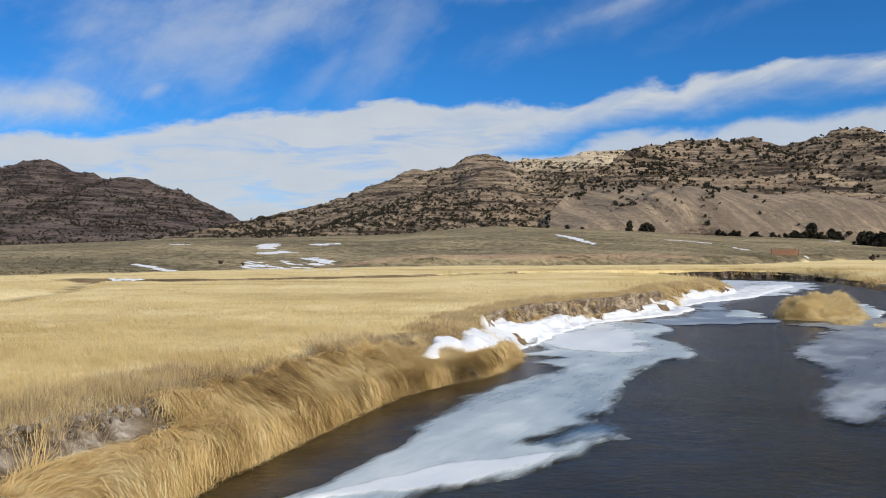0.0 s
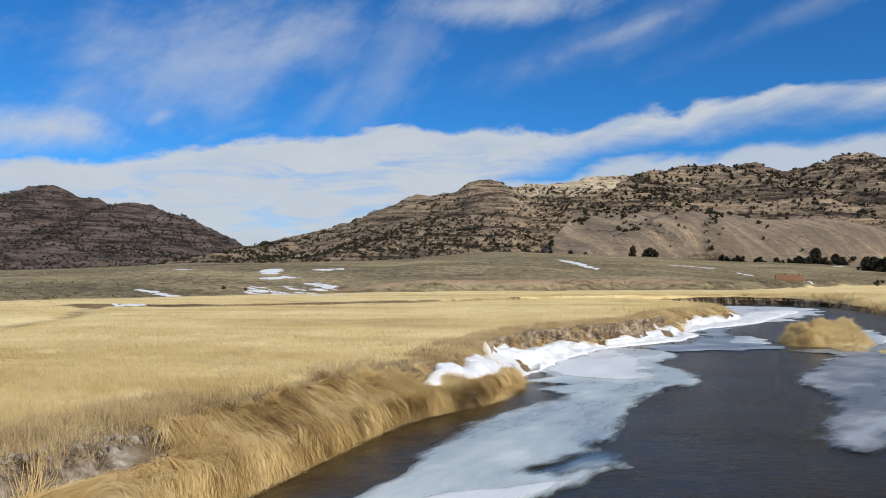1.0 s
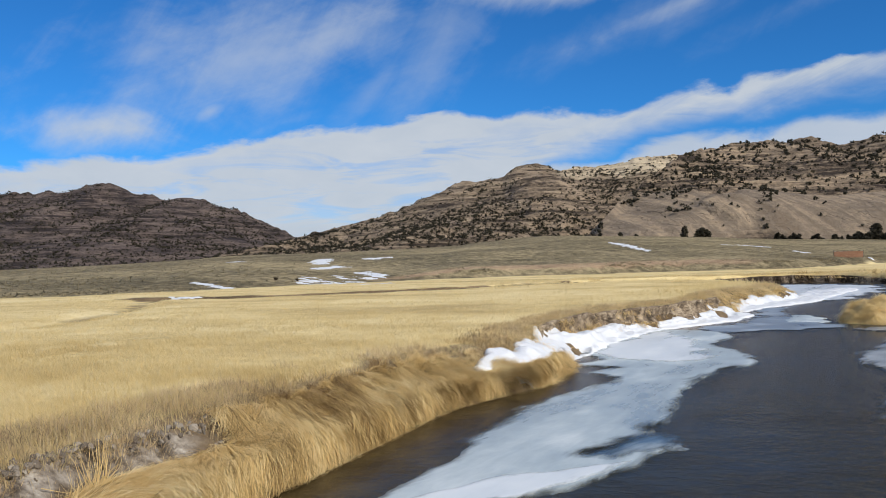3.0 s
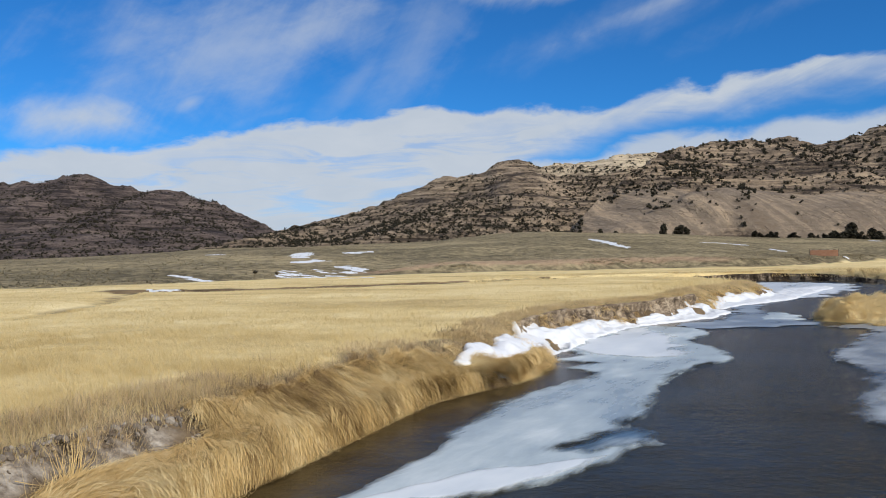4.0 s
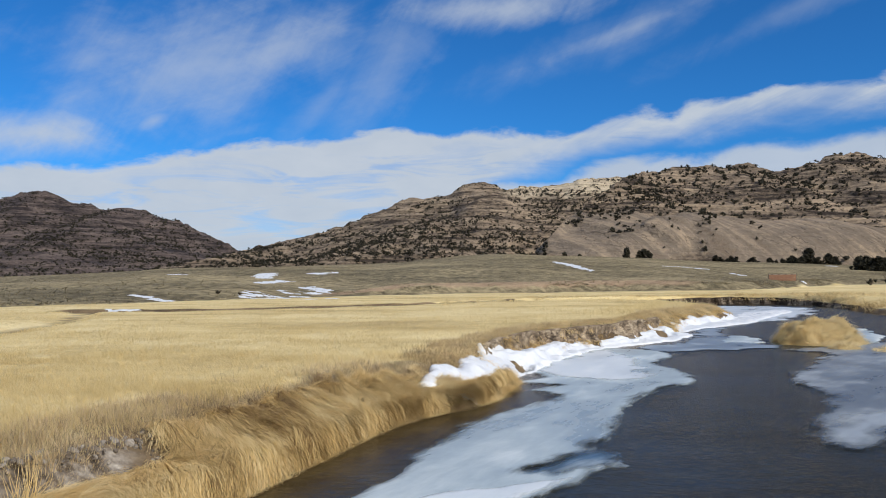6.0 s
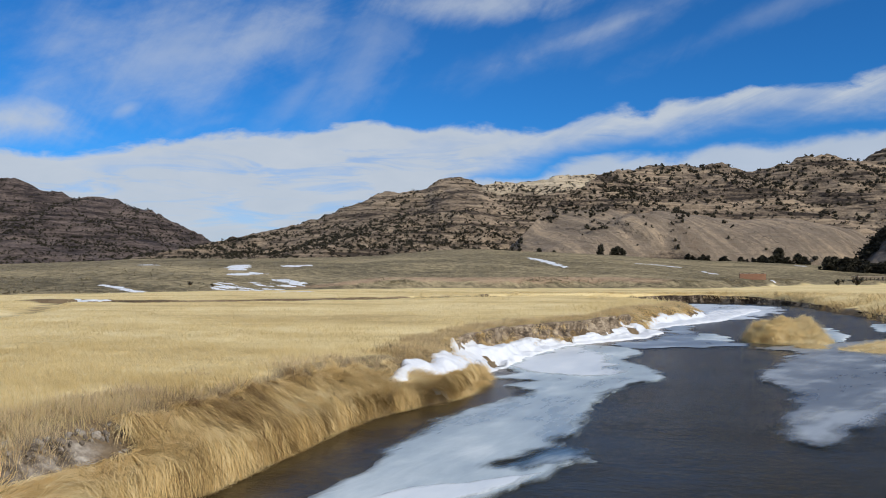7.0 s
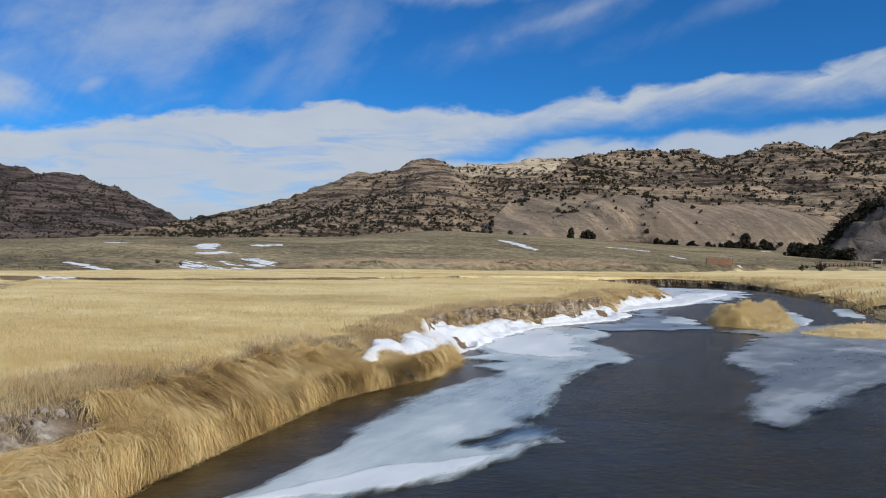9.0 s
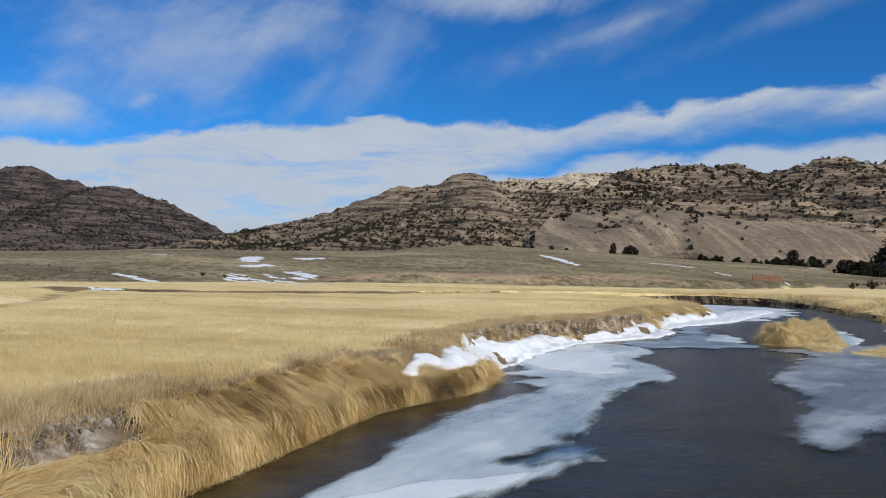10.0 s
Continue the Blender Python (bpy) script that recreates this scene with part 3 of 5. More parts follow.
def hill(name, x0, x1, nx, ny, crest_x, crest_z, crest_y, foot, back, rough, shape, material_, label, slabs=(), seed=0, shear=0.0, crag=2.2):
    """A rocky hill whose crest runs along x at the depth crest_y, with its foot in front and its back behind."""
    u = np.linspace(x0, x1, nx)
    v = np.r_[np.linspace(0, 1, int(ny * 0.8)), np.linspace(1, 2, ny - int(ny * 0.8) + 1)[1:]]
    x, v = np.meshgrid(u, v)
    cy = np.interp(x, crest_x, crest_y) + 14 * fbm(x * 0.012, x * 0 + 3, 3, seed + 5)
    fy = np.interp(x, *foot)
    y = np.where(v < 1, fy + (cy - fy) * v, cy + back * (v - 1))
    top = interp_smooth(x, crest_x, crest_z)
    x = x + shear * np.maximum(y - cy, -20)
    base = -2.0
    p = np.where(v < 1, np.clip(v, 0, 1) ** shape, 1 - 0.9 * np.clip(v - 1, 0, 1) ** 1.3)
    z = base + (top - base) * p
    env = sstep(0.0, 0.12, v)
    crest_hold = 1 - 0.8 * np.exp(-((v - 1) / 0.10) ** 2)
    ridged = 1 - np.abs(fbm(x * 0.014 + 0.3 * fbm(x * 0.01, y * 0.01, 2, seed + 9), y * 0.009, 3, seed + 1))
    z = z + env * crest_hold * rough * (5.0 * fbm(x * 0.010, y * 0.009, 3, seed, 0.4) + 4.5 * (ridged - 0.7))
    # bare domes: smooth swellings with shallow flutes that run down them
    smooth_rock = np.zeros_like(x)
    for sx, sy, rx, ry, dome in slabs:
        q = ((x - sx) / rx) ** 2 + ((y - sy) / ry) ** 2 + 0.22 * fbm(x * 0.03, y * 0.03, 3, seed + 15)
        smooth_rock = np.maximum(smooth_rock, sstep(1.15, 0.85, q))
        z = z + dome * np.clip(1 - q, 0, 1) ** 0.6
    # ledges of uneven thickness that dip gently to one side
    dip = z + 0.035 * x + 3.0 * fbm(x * 0.008, y * 0.008, 2, seed + 16)
    for step, most, seed2 in ((5.4, 0.55, 3), (2.3, 0.55, 24)):
        ledge = dip / step + 0.35 * fbm(x * 0.02, y * 0.02, 2, seed + seed2 + 1)
        cut = np.floor(ledge) + sstep(0.45, 0.98, ledge - np.floor(ledge)) - ledge
        where = sstep(-0.35, 0.25, fbm(x * 0.014, y * 0.02, 3, seed + seed2)) * most
        z = z + cut * step * where * env * (1 - smooth_rock)
    z = z + env * (1 - 0.8 * smooth_rock) * rough * (1.1 * fbm(x * 0.06, y * 0.06, 3, seed + 7) + 0.55 * fbm(x * 0.2, y * 0.2, 2, seed + 8))
    z = z + 0.55 * smooth_rock * fbm(x * 0.10 + y * 0.03, y * 0.018, 4, seed + 21)
    sheet = (z + 0.22 * x + 2.2 * fbm(x * 0.03, y * 0.03, 3, seed + 26)) / 4.6
    peel = (np.floor(sheet) + sstep(0.78, 1.0, sheet - np.floor(sheet)) - sheet) * 4.6 * 0.14
    z = z + peel * smooth_rock * sstep(-0.1, 0.3, fbm(x * 0.025, y * 0.03, 3, seed + 27))
    joint = np.abs(fbm(x * 0.045 + y * 0.02, y * 0.008 - x * 0.004, 2, seed + 22))
    z = z - 1.0 * (1 - smooth_rock) * env * sstep(0.06, 0.0, joint)
    boulder = np.exp(-((v - 1) / 0.05) ** 2) * np.clip(fbm(x * 0.035, y * 0.02, 4, seed + 13), -0.2, 1) * 2.4
    z = z + boulder
    block = np.floor(x / 7.0 + 0.8 * fbm(x * 0.05, x * 0 + 7, 2, seed + 31))
    z = z + crag * np.exp(-((v - 1) / 0.035) ** 2) * np.clip(value_noise(block * 0.83, block * 0 + 0.4, seed + 32), -0.1, 1)
    me = mesh_np(name, np.stack([x, y, z], -1).reshape(-1, 3), grid_faces(*x.shape), material_, True, smooth_rock.ravel())
    thing(name, me, label, "hill", "structure")
    return dict(x=x, y=y, z=z, v=v, slab=smooth_rock)


def bearing(points, depth):
    """Crest points from bearings (degrees) and rises, at a given depth."""
    out = []
    for a, e in points:
        x = depth * math.tan(radians(a))
        out.append((x, 2.9 + e * math.hypot(x, depth)))
    return [p[0] for p in out], [p[1] for p in out]


mx, mz = bearing([(-19, -.01), (-16.5, .018), (-13.6, .0388), (-11.5, .0482), (-9.1, .0592), (-6.7, .0716), (-3.4, .0956), (-1, .1025), (.7, .110), (1.9, .122), (4, .1227), (5.6, .1165),
                  (8.8, .1225), (11, .126), (12.8, .128), (14.8, .125), (18, .115), (24, .10), (30, .09), (38, .07)], 760)
near = [(4.6, -.012, 345), (5.6, .012, 352), (6.8, .031, 365), (8.2, .050, 385), (9.6, .073, 410), (11.2, .099, 440), (12.8, .121, 480), (14.8, .1308, 520), (17.4, .1392, 545), (20.4, .1353, 560), (21.8, .134, 560), (22.9, .1243, 560), (24.6, .1292, 560),
        (26.6, .1354, 560), (28.7, .1375, 560), (30.8, .134, 560), (32.4, .1477, 560), (34, .151, 560), (38, .15, 560), (44, .12, 560)]
nx_ = [d * math.tan(radians(a)) for a, e, d in near]
nz_ = [2.9 + e * math.hypot(d * math.tan(radians(a)), d) for a, e, d in near]
ny_ = [d for a, e, d in near]
lx, lz = bearing([(-48, .05), (-40, .075), (-34, .088), (-31.4, .0924), (-29.5, .0963), (-27.4, .1012), (-26.75, .1035), (-25.6, .1045), (-24.9, .0965), (-23.6, .0922), (-23.1, .088), (-21.5, .0902), (-20.5, .0886), (-19.4, .080), (-17.6, .0695), (-15.35, .0516), (-13.8, .0385), (-10.5, .012), (-7, -.02)], 860)
HILL_MAIN = hill("hill_main", -262, 520, 500, 210, mx, mz, [760] * len(mx), ([-262, -180, -60, 0, 40, 110, 520], [450, 440, 400, 385, 420, 480, 560]), 300, 1.0, 0.95,
                 M_ROCK, "rugged tan granite hillside dotted with junipers", [(-54, 428, 13, 20, 5)], 41)
HILL_NEAR = hill("hill_near", 24, 520, 470, 220, nx_, nz_, ny_, ([24, 60, 130, 520], [332, 327, 330, 345]), 220, 0.8, 0.74,
                 M_ROCK_BARE, "bare granite dome and ledges with scattered junipers", [(82, 377, 36, 42, 5), (158, 372, 58, 33, 5)], 47)
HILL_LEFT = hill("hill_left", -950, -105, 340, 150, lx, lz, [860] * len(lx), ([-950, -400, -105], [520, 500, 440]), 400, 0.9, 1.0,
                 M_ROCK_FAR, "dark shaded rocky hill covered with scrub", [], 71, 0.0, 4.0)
rx_, rz_ = [150, 156, 162, 168, 175, 190, 215, 260, 330, 420], [-3, 0, 7, 15, 22, 33, 43, 48, 38, -2]
HILL_RIGHT = hill("hill_right", 150, 420, 220, 140, rx_, rz_, [262] * len(rx_), ([150, 165, 215, 420], [246, 232, 205, 205]), 90, 1.1, 0.6,
                  M_ROCK_GREY, "steep grey granite outcrop streaked with cracks", [], 91, 0.66)


# ---- where snow lies on the bank ----
SNOW_RINGS = [
    [(-0.62, 17.45), (-0.2, 17.4), (0.42, 18.0), (0.98, 19.2), (1.45, 20.5), (2.1, 23.1), (3.2, 25.0), (4.0, 27.0), (4.9, 29.4), (6.4, 31.8), (6.8, 33.0), (5.8, 32.4), (4.8, 31.3), (3.6, 29.4), (2.75, 26.9), (1.98, 26.4), (1.28, 24.1), (0.66, 21.7), (0.1, 19.3), (-0.35, 18.3)],
    [(6.5, 32.4), (8.3, 34.1), (9.6, 35.5), (11.4, 37.5), (12.9, 40.3), (11.7, 41.2), (10.25, 38.6), (9.05, 36.3), (7.65, 34.6), (6.85, 33.5)],
    [(13, 43.0), (15.2, 45.2), (18.2, 48.4), (20.5, 51.2), (24.5, 58), (30, 67), (28.6, 68), (24, 62.6), (20.9, 56.6), (18.6, 52.4), (14.7, 47.2)],
]


def under_snow(x, y):
    out = np.zeros(len(x), bool)
    for ring in SNOW_RINGS:
        out |= signed(closed_curve(ring, 0.6), x, y) > 0.06
    return out & ~(np.hypot(x - 0.2, (y - 17.8) * 0.7) < 0.3)


# ---- plants as arrays ----
def blades(roots, heading, length, width, up0, bend, segs, tone, seed=0):
    """Stems that start at the angle up0 above the ground along their heading and bend over."""
    rng = np.random.default_rng(seed)
    n = len(roots)
    side = np.stack([-np.sin(heading), np.cos(heading), 0 * heading], 1)
    spin = rng.uniform(-0.9, 0.9, n)[:, None]
    fwd = np.stack([np.cos(heading), np.sin(heading), 0 * heading], 1)
    side = side * np.cos(spin) + fwd * np.sin(spin)
    pts, ang, p = [], up0.copy(), roots.copy()
    for k in range(segs + 1):
        w = width * (1 - (k / segs) ** 1.6) * 0.5
        if k < segs:
            pts += [p - side * w[:, None], p + side * w[:, None]]
        else:
            pts += [p]
        step = (length / segs)[:, None]
        p = p + step * (fwd * np.cos(ang)[:, None] + np.array([0, 0, 1.0]) * np.sin(ang)[:, None])
        ang = ang + bend / segs
    m = 2 * segs + 1
    verts = np.stack(pts, 1).reshape(-1, 3)
    base = (np.arange(n) * m)[:, None]
    quads = np.concatenate([base + np.array([[2 * k, 2 * k + 1, 2 * k + 3, 2 * k + 2]]) for k in range(segs - 1)]) if segs > 1 else np.zeros((0, 4), int)
    tris = base + np.array([[2 * segs - 2, 2 * segs - 1, 2 * segs]])
    return verts, quads, tris, np.repeat(tone, m)


def join(chunks):
    vs, qs, ts, tn, off = [], [], [], [], 0
    for v, q, t, n in chunks:
        vs.append(v), qs.append(q + off), ts.append(t + off), tn.append(n)
        off += len(v)
    return np.vstack(vs), [np.vstack(qs), np.vstack(ts)], np.concatenate(tn)


def scatter(x0, x1, y0, y1, density, seed):
    rng = np.random.default_rng(seed)
    n = int((x1 - x0) * (y1 - y0) * density)
    return rng.uniform(x0, x1, n), rng.uniform(y0, y1, n), rng


def in_view(x, y, spread=0.80, margin=2.0):
    """The stretch of the valley that the meadow spans."""
    return np.abs(x) < y * spread + margin


def on_clods(x, y, inland):
    """The stretch of bare earth on the bank."""
    at = np.interp(y, SCARP_Y, SCARP_D)
    return (y > 5.2) & (y < 9.9 + 0.4 * fbm(x * 2, y * 2, 2, 91)) & (inland > at - 0.14 + 0.12 * fbm(x * 2.5, y * 2.5, 2, 93)) & (inland < at + 0.20 + 0.12 * fbm(x * 1.7, y * 1.7, 2, 92))


# meadow: dense near the bank, coarser tufts farther off
def build_meadow():
    chunks = []
    for k, (x0, x1, y0, y1, dens, ln, wd, segs) in enumerate([(-16, -4, -16, 7.5, 45, 0.24, 0.02, 2), (-11, 2, 7.5, 15, 850, 0.19, 0.0065, 2), (-15, 4, 15, 22, 430, 0.16, 0.009, 2), (-23, 11, 22, 34, 190, 0.12, 0.013, 1), (-38, 24, 34, 62, 50, 0.10, 0.026, 1), (-60, 60, 62, 100, 9, 0.11, 0.05, 1)]):
        x, y, rng = scatter(x0, x1, y0, y1, dens, 100 + k)
        keep = in_view(x, y) | (k == 0)
        x, y = x[keep], y[keep]
        d = -signed(RIVER, x, y)
        edge_y = np.interp(x, SAGE_X, SAGE_Y)
        clump = fbm(x * 1.3, y * 1.3, 3, 5)
        inner = np.where((x < 22) & (y < 62), np.where(y < 22, 2.05, 2.3) + 0.7 * fbm(x * 0.5, y * 0.5, 2, 14), 1.0)
        keep = (d > inner * 0.75 + rng.uniform(-0.5, 0.5, len(x))) & ~on_clods(x, y, d) & (y < edge_y + 2) & (clump + rng.uniform(-0.9, 0.9, len(x)) > -0.75) & (signed_line(DITCH, x, y) > 0.8)
        x, y, d, clump = x[keep], y[keep], d[keep], clump[keep]
        n = len(x)
        r = np.stack([x, y, land(x, y, d) - 0.02], 1)
        lean = 0.5 * fbm(x * 0.25, y * 0.25, 2, 8)
        head = 2.4 + 0.8 * lean + rng.normal(0, 0.6, n)
        tussock = sstep(0.25, 0.6, fbm(x * 0.55, y * 0.45, 3, 15))
        L = ln * rng.uniform(0.5, 1.3, n) * (1 + 0.3 * clump + 0.3 * tussock) * (1 + 2.6 * sstep(40, 50, y) * sstep(8, 3, d) * (x > 0))
        tone = np.clip(rng.uniform(0.12, 1, n) - 0.22 * tussock + 0.12 * fbm(x * 0.22, y * 0.16, 3, 16), 0, 1)
        chunks.append(blades(r, head, L, wd * rng.uniform(0.6, 1.4, n), rng.uniform(0.35, 1.25, n), -rng.uniform(0.3, 1.4, n), segs, tone, k))
    v, f, t = join(chunks)
    thing("meadow_grass", mesh_np("meadow_grass", v, f, M_MEADOW, False, t), "pale golden dry grass covering the river meadow", "grass", "stuff")


build_meadow()


def along(line):
    """Points with directions along a line of the plan, and the way into the water."""
    seg = np.diff(line, axis=0)
    t = seg / np.linalg.norm(seg, axis=1)[:, None]
    return line[:-1], t


BANK = curve_points(LEFT_BANK, 0.05)


def bank_roots(n, y_lo, y_hi, inland_lo, inland_hi, seed):
    rng = np.random.default_rng(seed)
    pts, t = along(BANK)
    ok = np.where((pts[:, 1] > y_lo) & (pts[:, 1] < y_hi))[0]
    i = rng.choice(ok, n)
    inland = rng.uniform(inland_lo, inland_hi, n)
    left = np.stack([-t[i, 1], t[i, 0]], 1)
    p = pts[i] + left * inland[:, None] + rng.normal(0, 0.03, (n, 2))
    water = np.arctan2(-left[:, 1], -left[:, 0])
    return p[:, 0], p[:, 1], water, inland, rng


def sedge_mat(locks, per, lo, hi, y0, y1, width, seed):
    """Locks of long stems that lie on the bank's mat, flow towards the water and fall over its edge."""
    rng = np.random.default_rng(seed)
    pts, t = along(BANK)
    ok = np.where((pts[:, 1] > y0) & (pts[:, 1] < y1))[0]
    i = rng.choice(ok, locks)
    inland = rng.uniform(lo, hi, locks)
    left = np.stack([-t[i, 1], t[i, 0]], 1)
    x, y = (pts[i] + left * inland[:, None]).T
    free = ~on_clods(x, y, inland) & ~under_snow(x, y) & ~under_snow(*(pts[i] + left * (inland - 0.3)[:, None]).T) & ~under_snow(*(pts[i] + left * (inland - 0.6)[:, None] + t[i] * 0.25).T) & ~((y < 10.8) & (inland > np.interp(y, SCARP_Y, SCARP_D) - 0.12))
    i, inland, left, x, y = i[free], inland[free], left[free], x[free], y[free]
    n = len(i)
    turn = 0.85 * fbm(x * 0.55, y * 0.55, 2, 52) + 0.9 * fbm(x * 1.7, y * 1.7, 2, 53) + rng.normal(0, 0.22 + 0.5 * sstep(0.7, 1.3, inland), n) - 0.42 - 0.2 * sstep(0.4, 0.9, inland)
    length = rng.uniform(0.38, 0.95, n) * np.where(inland < 0.45, 1.1, 1.0)
    lift = rng.uniform(0.01, 0.09, n) + 0.05 * np.clip(fbm(x * 1.5, y * 1.5, 2, 54), 0, 1)
    tone = np.clip(rng.uniform(0.1, 1, n) + 0.25 * fbm(x * 2.2, y * 2.2, 2, 55) - 0.10 * sstep(0.5, 1.1, inland), 0, 1)
    i, inland, turn, length, lift, tone = (np.repeat(a, per) for a in (i, inland, turn, length, lift, tone))
    n = len(i)
    inland = inland + rng.normal(0, 0.045, n)
    slide = rng.normal(0, 0.06, n)
    turn = turn + rng.normal(0, 0.17, n)
    curl = rng.normal(0, 0.5, n)
    length, lift = length * rng.uniform(0.6, 1.2, n), lift * rng.uniform(0.3, 1.6, n)
    w = width * rng.uniform(0.6, 1.5, n)
    left, ahead = np.stack([-t[i, 1], t[i, 0]], 1), t[i]
    edge, roll = 0.22 + 0.05 * rng.normal(0, 1, n), 0.26 + 0.10 * rng.uniform(0, 1, n)
    y0_ = pts[i, 1]
    segs, centres = 4, []
    for k in range(segs + 1):
        u = k / segs
        a = turn + curl * u * 0.5
        depth = inland - length * u * np.cos(a)
        over = np.maximum(edge - depth, 0)
        out = roll * (1 - np.exp(-over / roll))
        z = mat_profile(np.maximum(depth, edge), y0_) - (over - 0.5 * out) + lift * math.sin(0.35 + 2.4 * u) + 0.015 - 0.03 * (k == 0)
        p = pts[i] + left * np.where(over > 0, edge - out, depth)[:, None] + ahead * (slide - length * u * np.sin(a))[:, None]
        centres.append(np.column_stack([p, np.maximum(z, 0.012 + 0.03 * rng.uniform(0, 1, n))]))
    rows = []
    for k in range(segs):
        way = centres[k + 1] - centres[k]
        side = np.cross(way, np.array([0, 0, 1.0]) + 0.6 * rng.normal(0, 1, (n, 3)) * (k == 0))
        side = side / (np.linalg.norm(side, axis=1)[:, None] + 1e-9) * (w * 0.5 * (1 - (k / segs) ** 1.6))[:, None]
        rows += [centres[k] - side, centres[k] + side]
    rows.append(centres[segs])
    m = 2 * segs + 1
    base = (np.arange(n) * m)[:, None]
    quads = np.concatenate([base + np.array([[2 * k, 2 * k + 1, 2 * k + 3, 2 * k + 2]]) for k in range(segs - 1)])
    tris = base + np.array([[2 * segs - 2, 2 * segs - 1, 2 * segs]])
    return np.stack(rows, 1).reshape(-1, 3), quads, tris, np.repeat(np.clip(tone + 0.36 * rng.uniform(0, 1, n) - 0.15, 0, 1), m)


def build_sedge():
    """Long matted sedge in locks, combed over the bank's edge down to the water; shorter tangled grass on the far brink."""
    chunks, brink = [], []
    # locks, stems in each, reach inland, stretch along the bank, length, width, spread
    chunks.append(sedge_mat(2450, 30, 0.18, 1.35, 6.0, 20.4, 0.0075, 200))
    chunks.append(sedge_mat(950, 26, 0.05, 0.45, 6.0, 21.6, 0.0075, 201))
    # locks, stems in each, reach inland, stretch along the bank, length, width, spread
    for k, (locks, per, lo, hi, y0, y1, ln, wd, spread) in enumerate([
            (500, 30, 0.02, 0.40, 18.6, 22.4, 0.42, 0.008, 0.055), (1500, 22, 1.0, 2.35, 19.0, 58.0, 0.36, 0.011, 0.24), (900, 14, 0.1, 1.2, 19.0, 58.0, 0.34, 0.016, 0.075), (700, 14, 0.05, 1.4, -16.0, 7.0, 0.52, 0.016, 0.075)]):
        x, y, water, inland, rng = bank_roots(locks, y0, y1, lo, hi, 210 + k)
        free = ~(((k != 2) | (rng.uniform(0, 1, locks) < 0.93)) & under_snow(x, y)) & ~((k == 3) & (y > 3) & (inland > 0.6))
        x, y, water, inland = x[free], y[free], water[free], inland[free]
        locks = len(x)
        head = water + 0.8 * fbm(x * 0.45, y * 0.45, 2, 52) - 0.55 + 0.55 * fbm(x * 1.7, y * 1.7, 2, 53) + rng.normal(0, 0.5 if k == 1 else 0.13, locks)
        L = ln * rng.uniform(0.7, 1.35, locks)
        up = rng.uniform(0.05, 0.75, locks) + 0.2 * (k == 1)
        tone = np.clip(rng.uniform(0.08, 1, locks) + 0.25 * fbm(x * 2.2, y * 2.2, 2, 55), 0, 1)
        tone = 0.3 + 0.45 * tone if k == 1 else tone
        bend = -rng.uniform(1.4, 2.5, locks)
        x, y, head, L, up, tone, bend = (np.repeat(a, per) for a in (x, y, head, L, up, tone, bend))
        n = len(x)
        x, y = x + rng.normal(0, spread, n), y + rng.normal(0, spread, n)
        d = -signed(RIVER, x, y)
        r = np.stack([x, y, np.maximum(land(x, y, d), 0.05) - 0.02], 1)
        (brink if k == 1 else chunks).append(blades(r, head + rng.normal(0, 0.45 if k == 1 else 0.16, n), L * rng.uniform(0.75, 1.25, n), wd * rng.uniform(0.6, 1.5, n), up + rng.normal(0, 0.12, n), bend + rng.normal(0, 0.2, n), 3,
                                                    np.clip(tone + 0.34 * rng.uniform(0, 1, n) - 0.14, 0, 1), 20 + k))
    v, f, t = join(chunks)
    v[:, 2] = np.maximum(v[:, 2], 0.01)
    thing("bank_sedge", mesh_np("bank_sedge", v, f, M_SEDGE, False, t), "long matted golden sedge hanging over the river bank", "grass", "stuff")
    v, f, t = join(brink)
    thing("brink_grass", mesh_np("brink_grass", v, f, M_BRINK, False, t), "brown and straw-coloured tangled grass along the brink", "grass", "stuff")


build_sedge()


def build_brush():
    """Bare grey-brown weeds along the brink: low clumps of thin stems that part in all ways, some pale, some dark."""
    chunks = []
    for k, (clumps, per, y0, y1, lo, hi, ln, wd) in enumerate([(1900, 42, 7, 19, 1.15, 3.0, 0.22, 0.006), (700, 34, 19, 30, 0.9, 2.4, 0.24, 0.008), (600, 26, 30, 60, 0.9, 2.3, 0.26, 0.012)]):
        x, y, water, inland, rng = bank_roots(clumps, y0, y1, lo, hi, 300 + k)
        patch = fbm(x * 0.5, y * 0.5, 3, 61)
        keep = (patch + rng.uniform(-0.5, 0.5, clumps) > 0.02 - 0.40 * (inland < 1.75)) & ~(on_clods(x, y, inland) & (rng.uniform(0, 1, clumps) < 0.95)) & ~under_snow(x, y)
        x, y, patch = x[keep], y[keep], patch[keep]
        tone = np.clip(0.60 + rng.normal(0, 0.30, len(x)) - 0.45 * fbm(x * 1.4, y * 1.4, 2, 62), 0, 1)
        size = rng.uniform(0.6, 1.35, len(x))
        x, y, tone, size = (np.repeat(a, per) for a in (x, y, tone, size))
        n = len(x)
        x, y = x + rng.normal(0, 0.09, n), y + rng.normal(0, 0.09, n)
        d = -signed(RIVER, x, y)
        r = np.stack([x, y, land(x, y, d) - 0.02], 1)
        chunks.append(blades(r, rng.uniform(0, 6.28, n), ln * size * rng.uniform(0.4, 1.2, n), wd * rng.uniform(0.6, 1.5, n), rng.uniform(0.0, 1.35, n), rng.uniform(-2.4, 1.2, n), 3, np.clip(tone + rng.uniform(-0.3, 0.4, n), 0, 1), 30 + k))
    v, f, t = join(chunks)
    thing("bank_brush", mesh_np("bank_brush", v, f, M_BRUSH, False, t), "grey-brown bare twigs and weeds along the bank", "brush", "stuff")


build_brush()


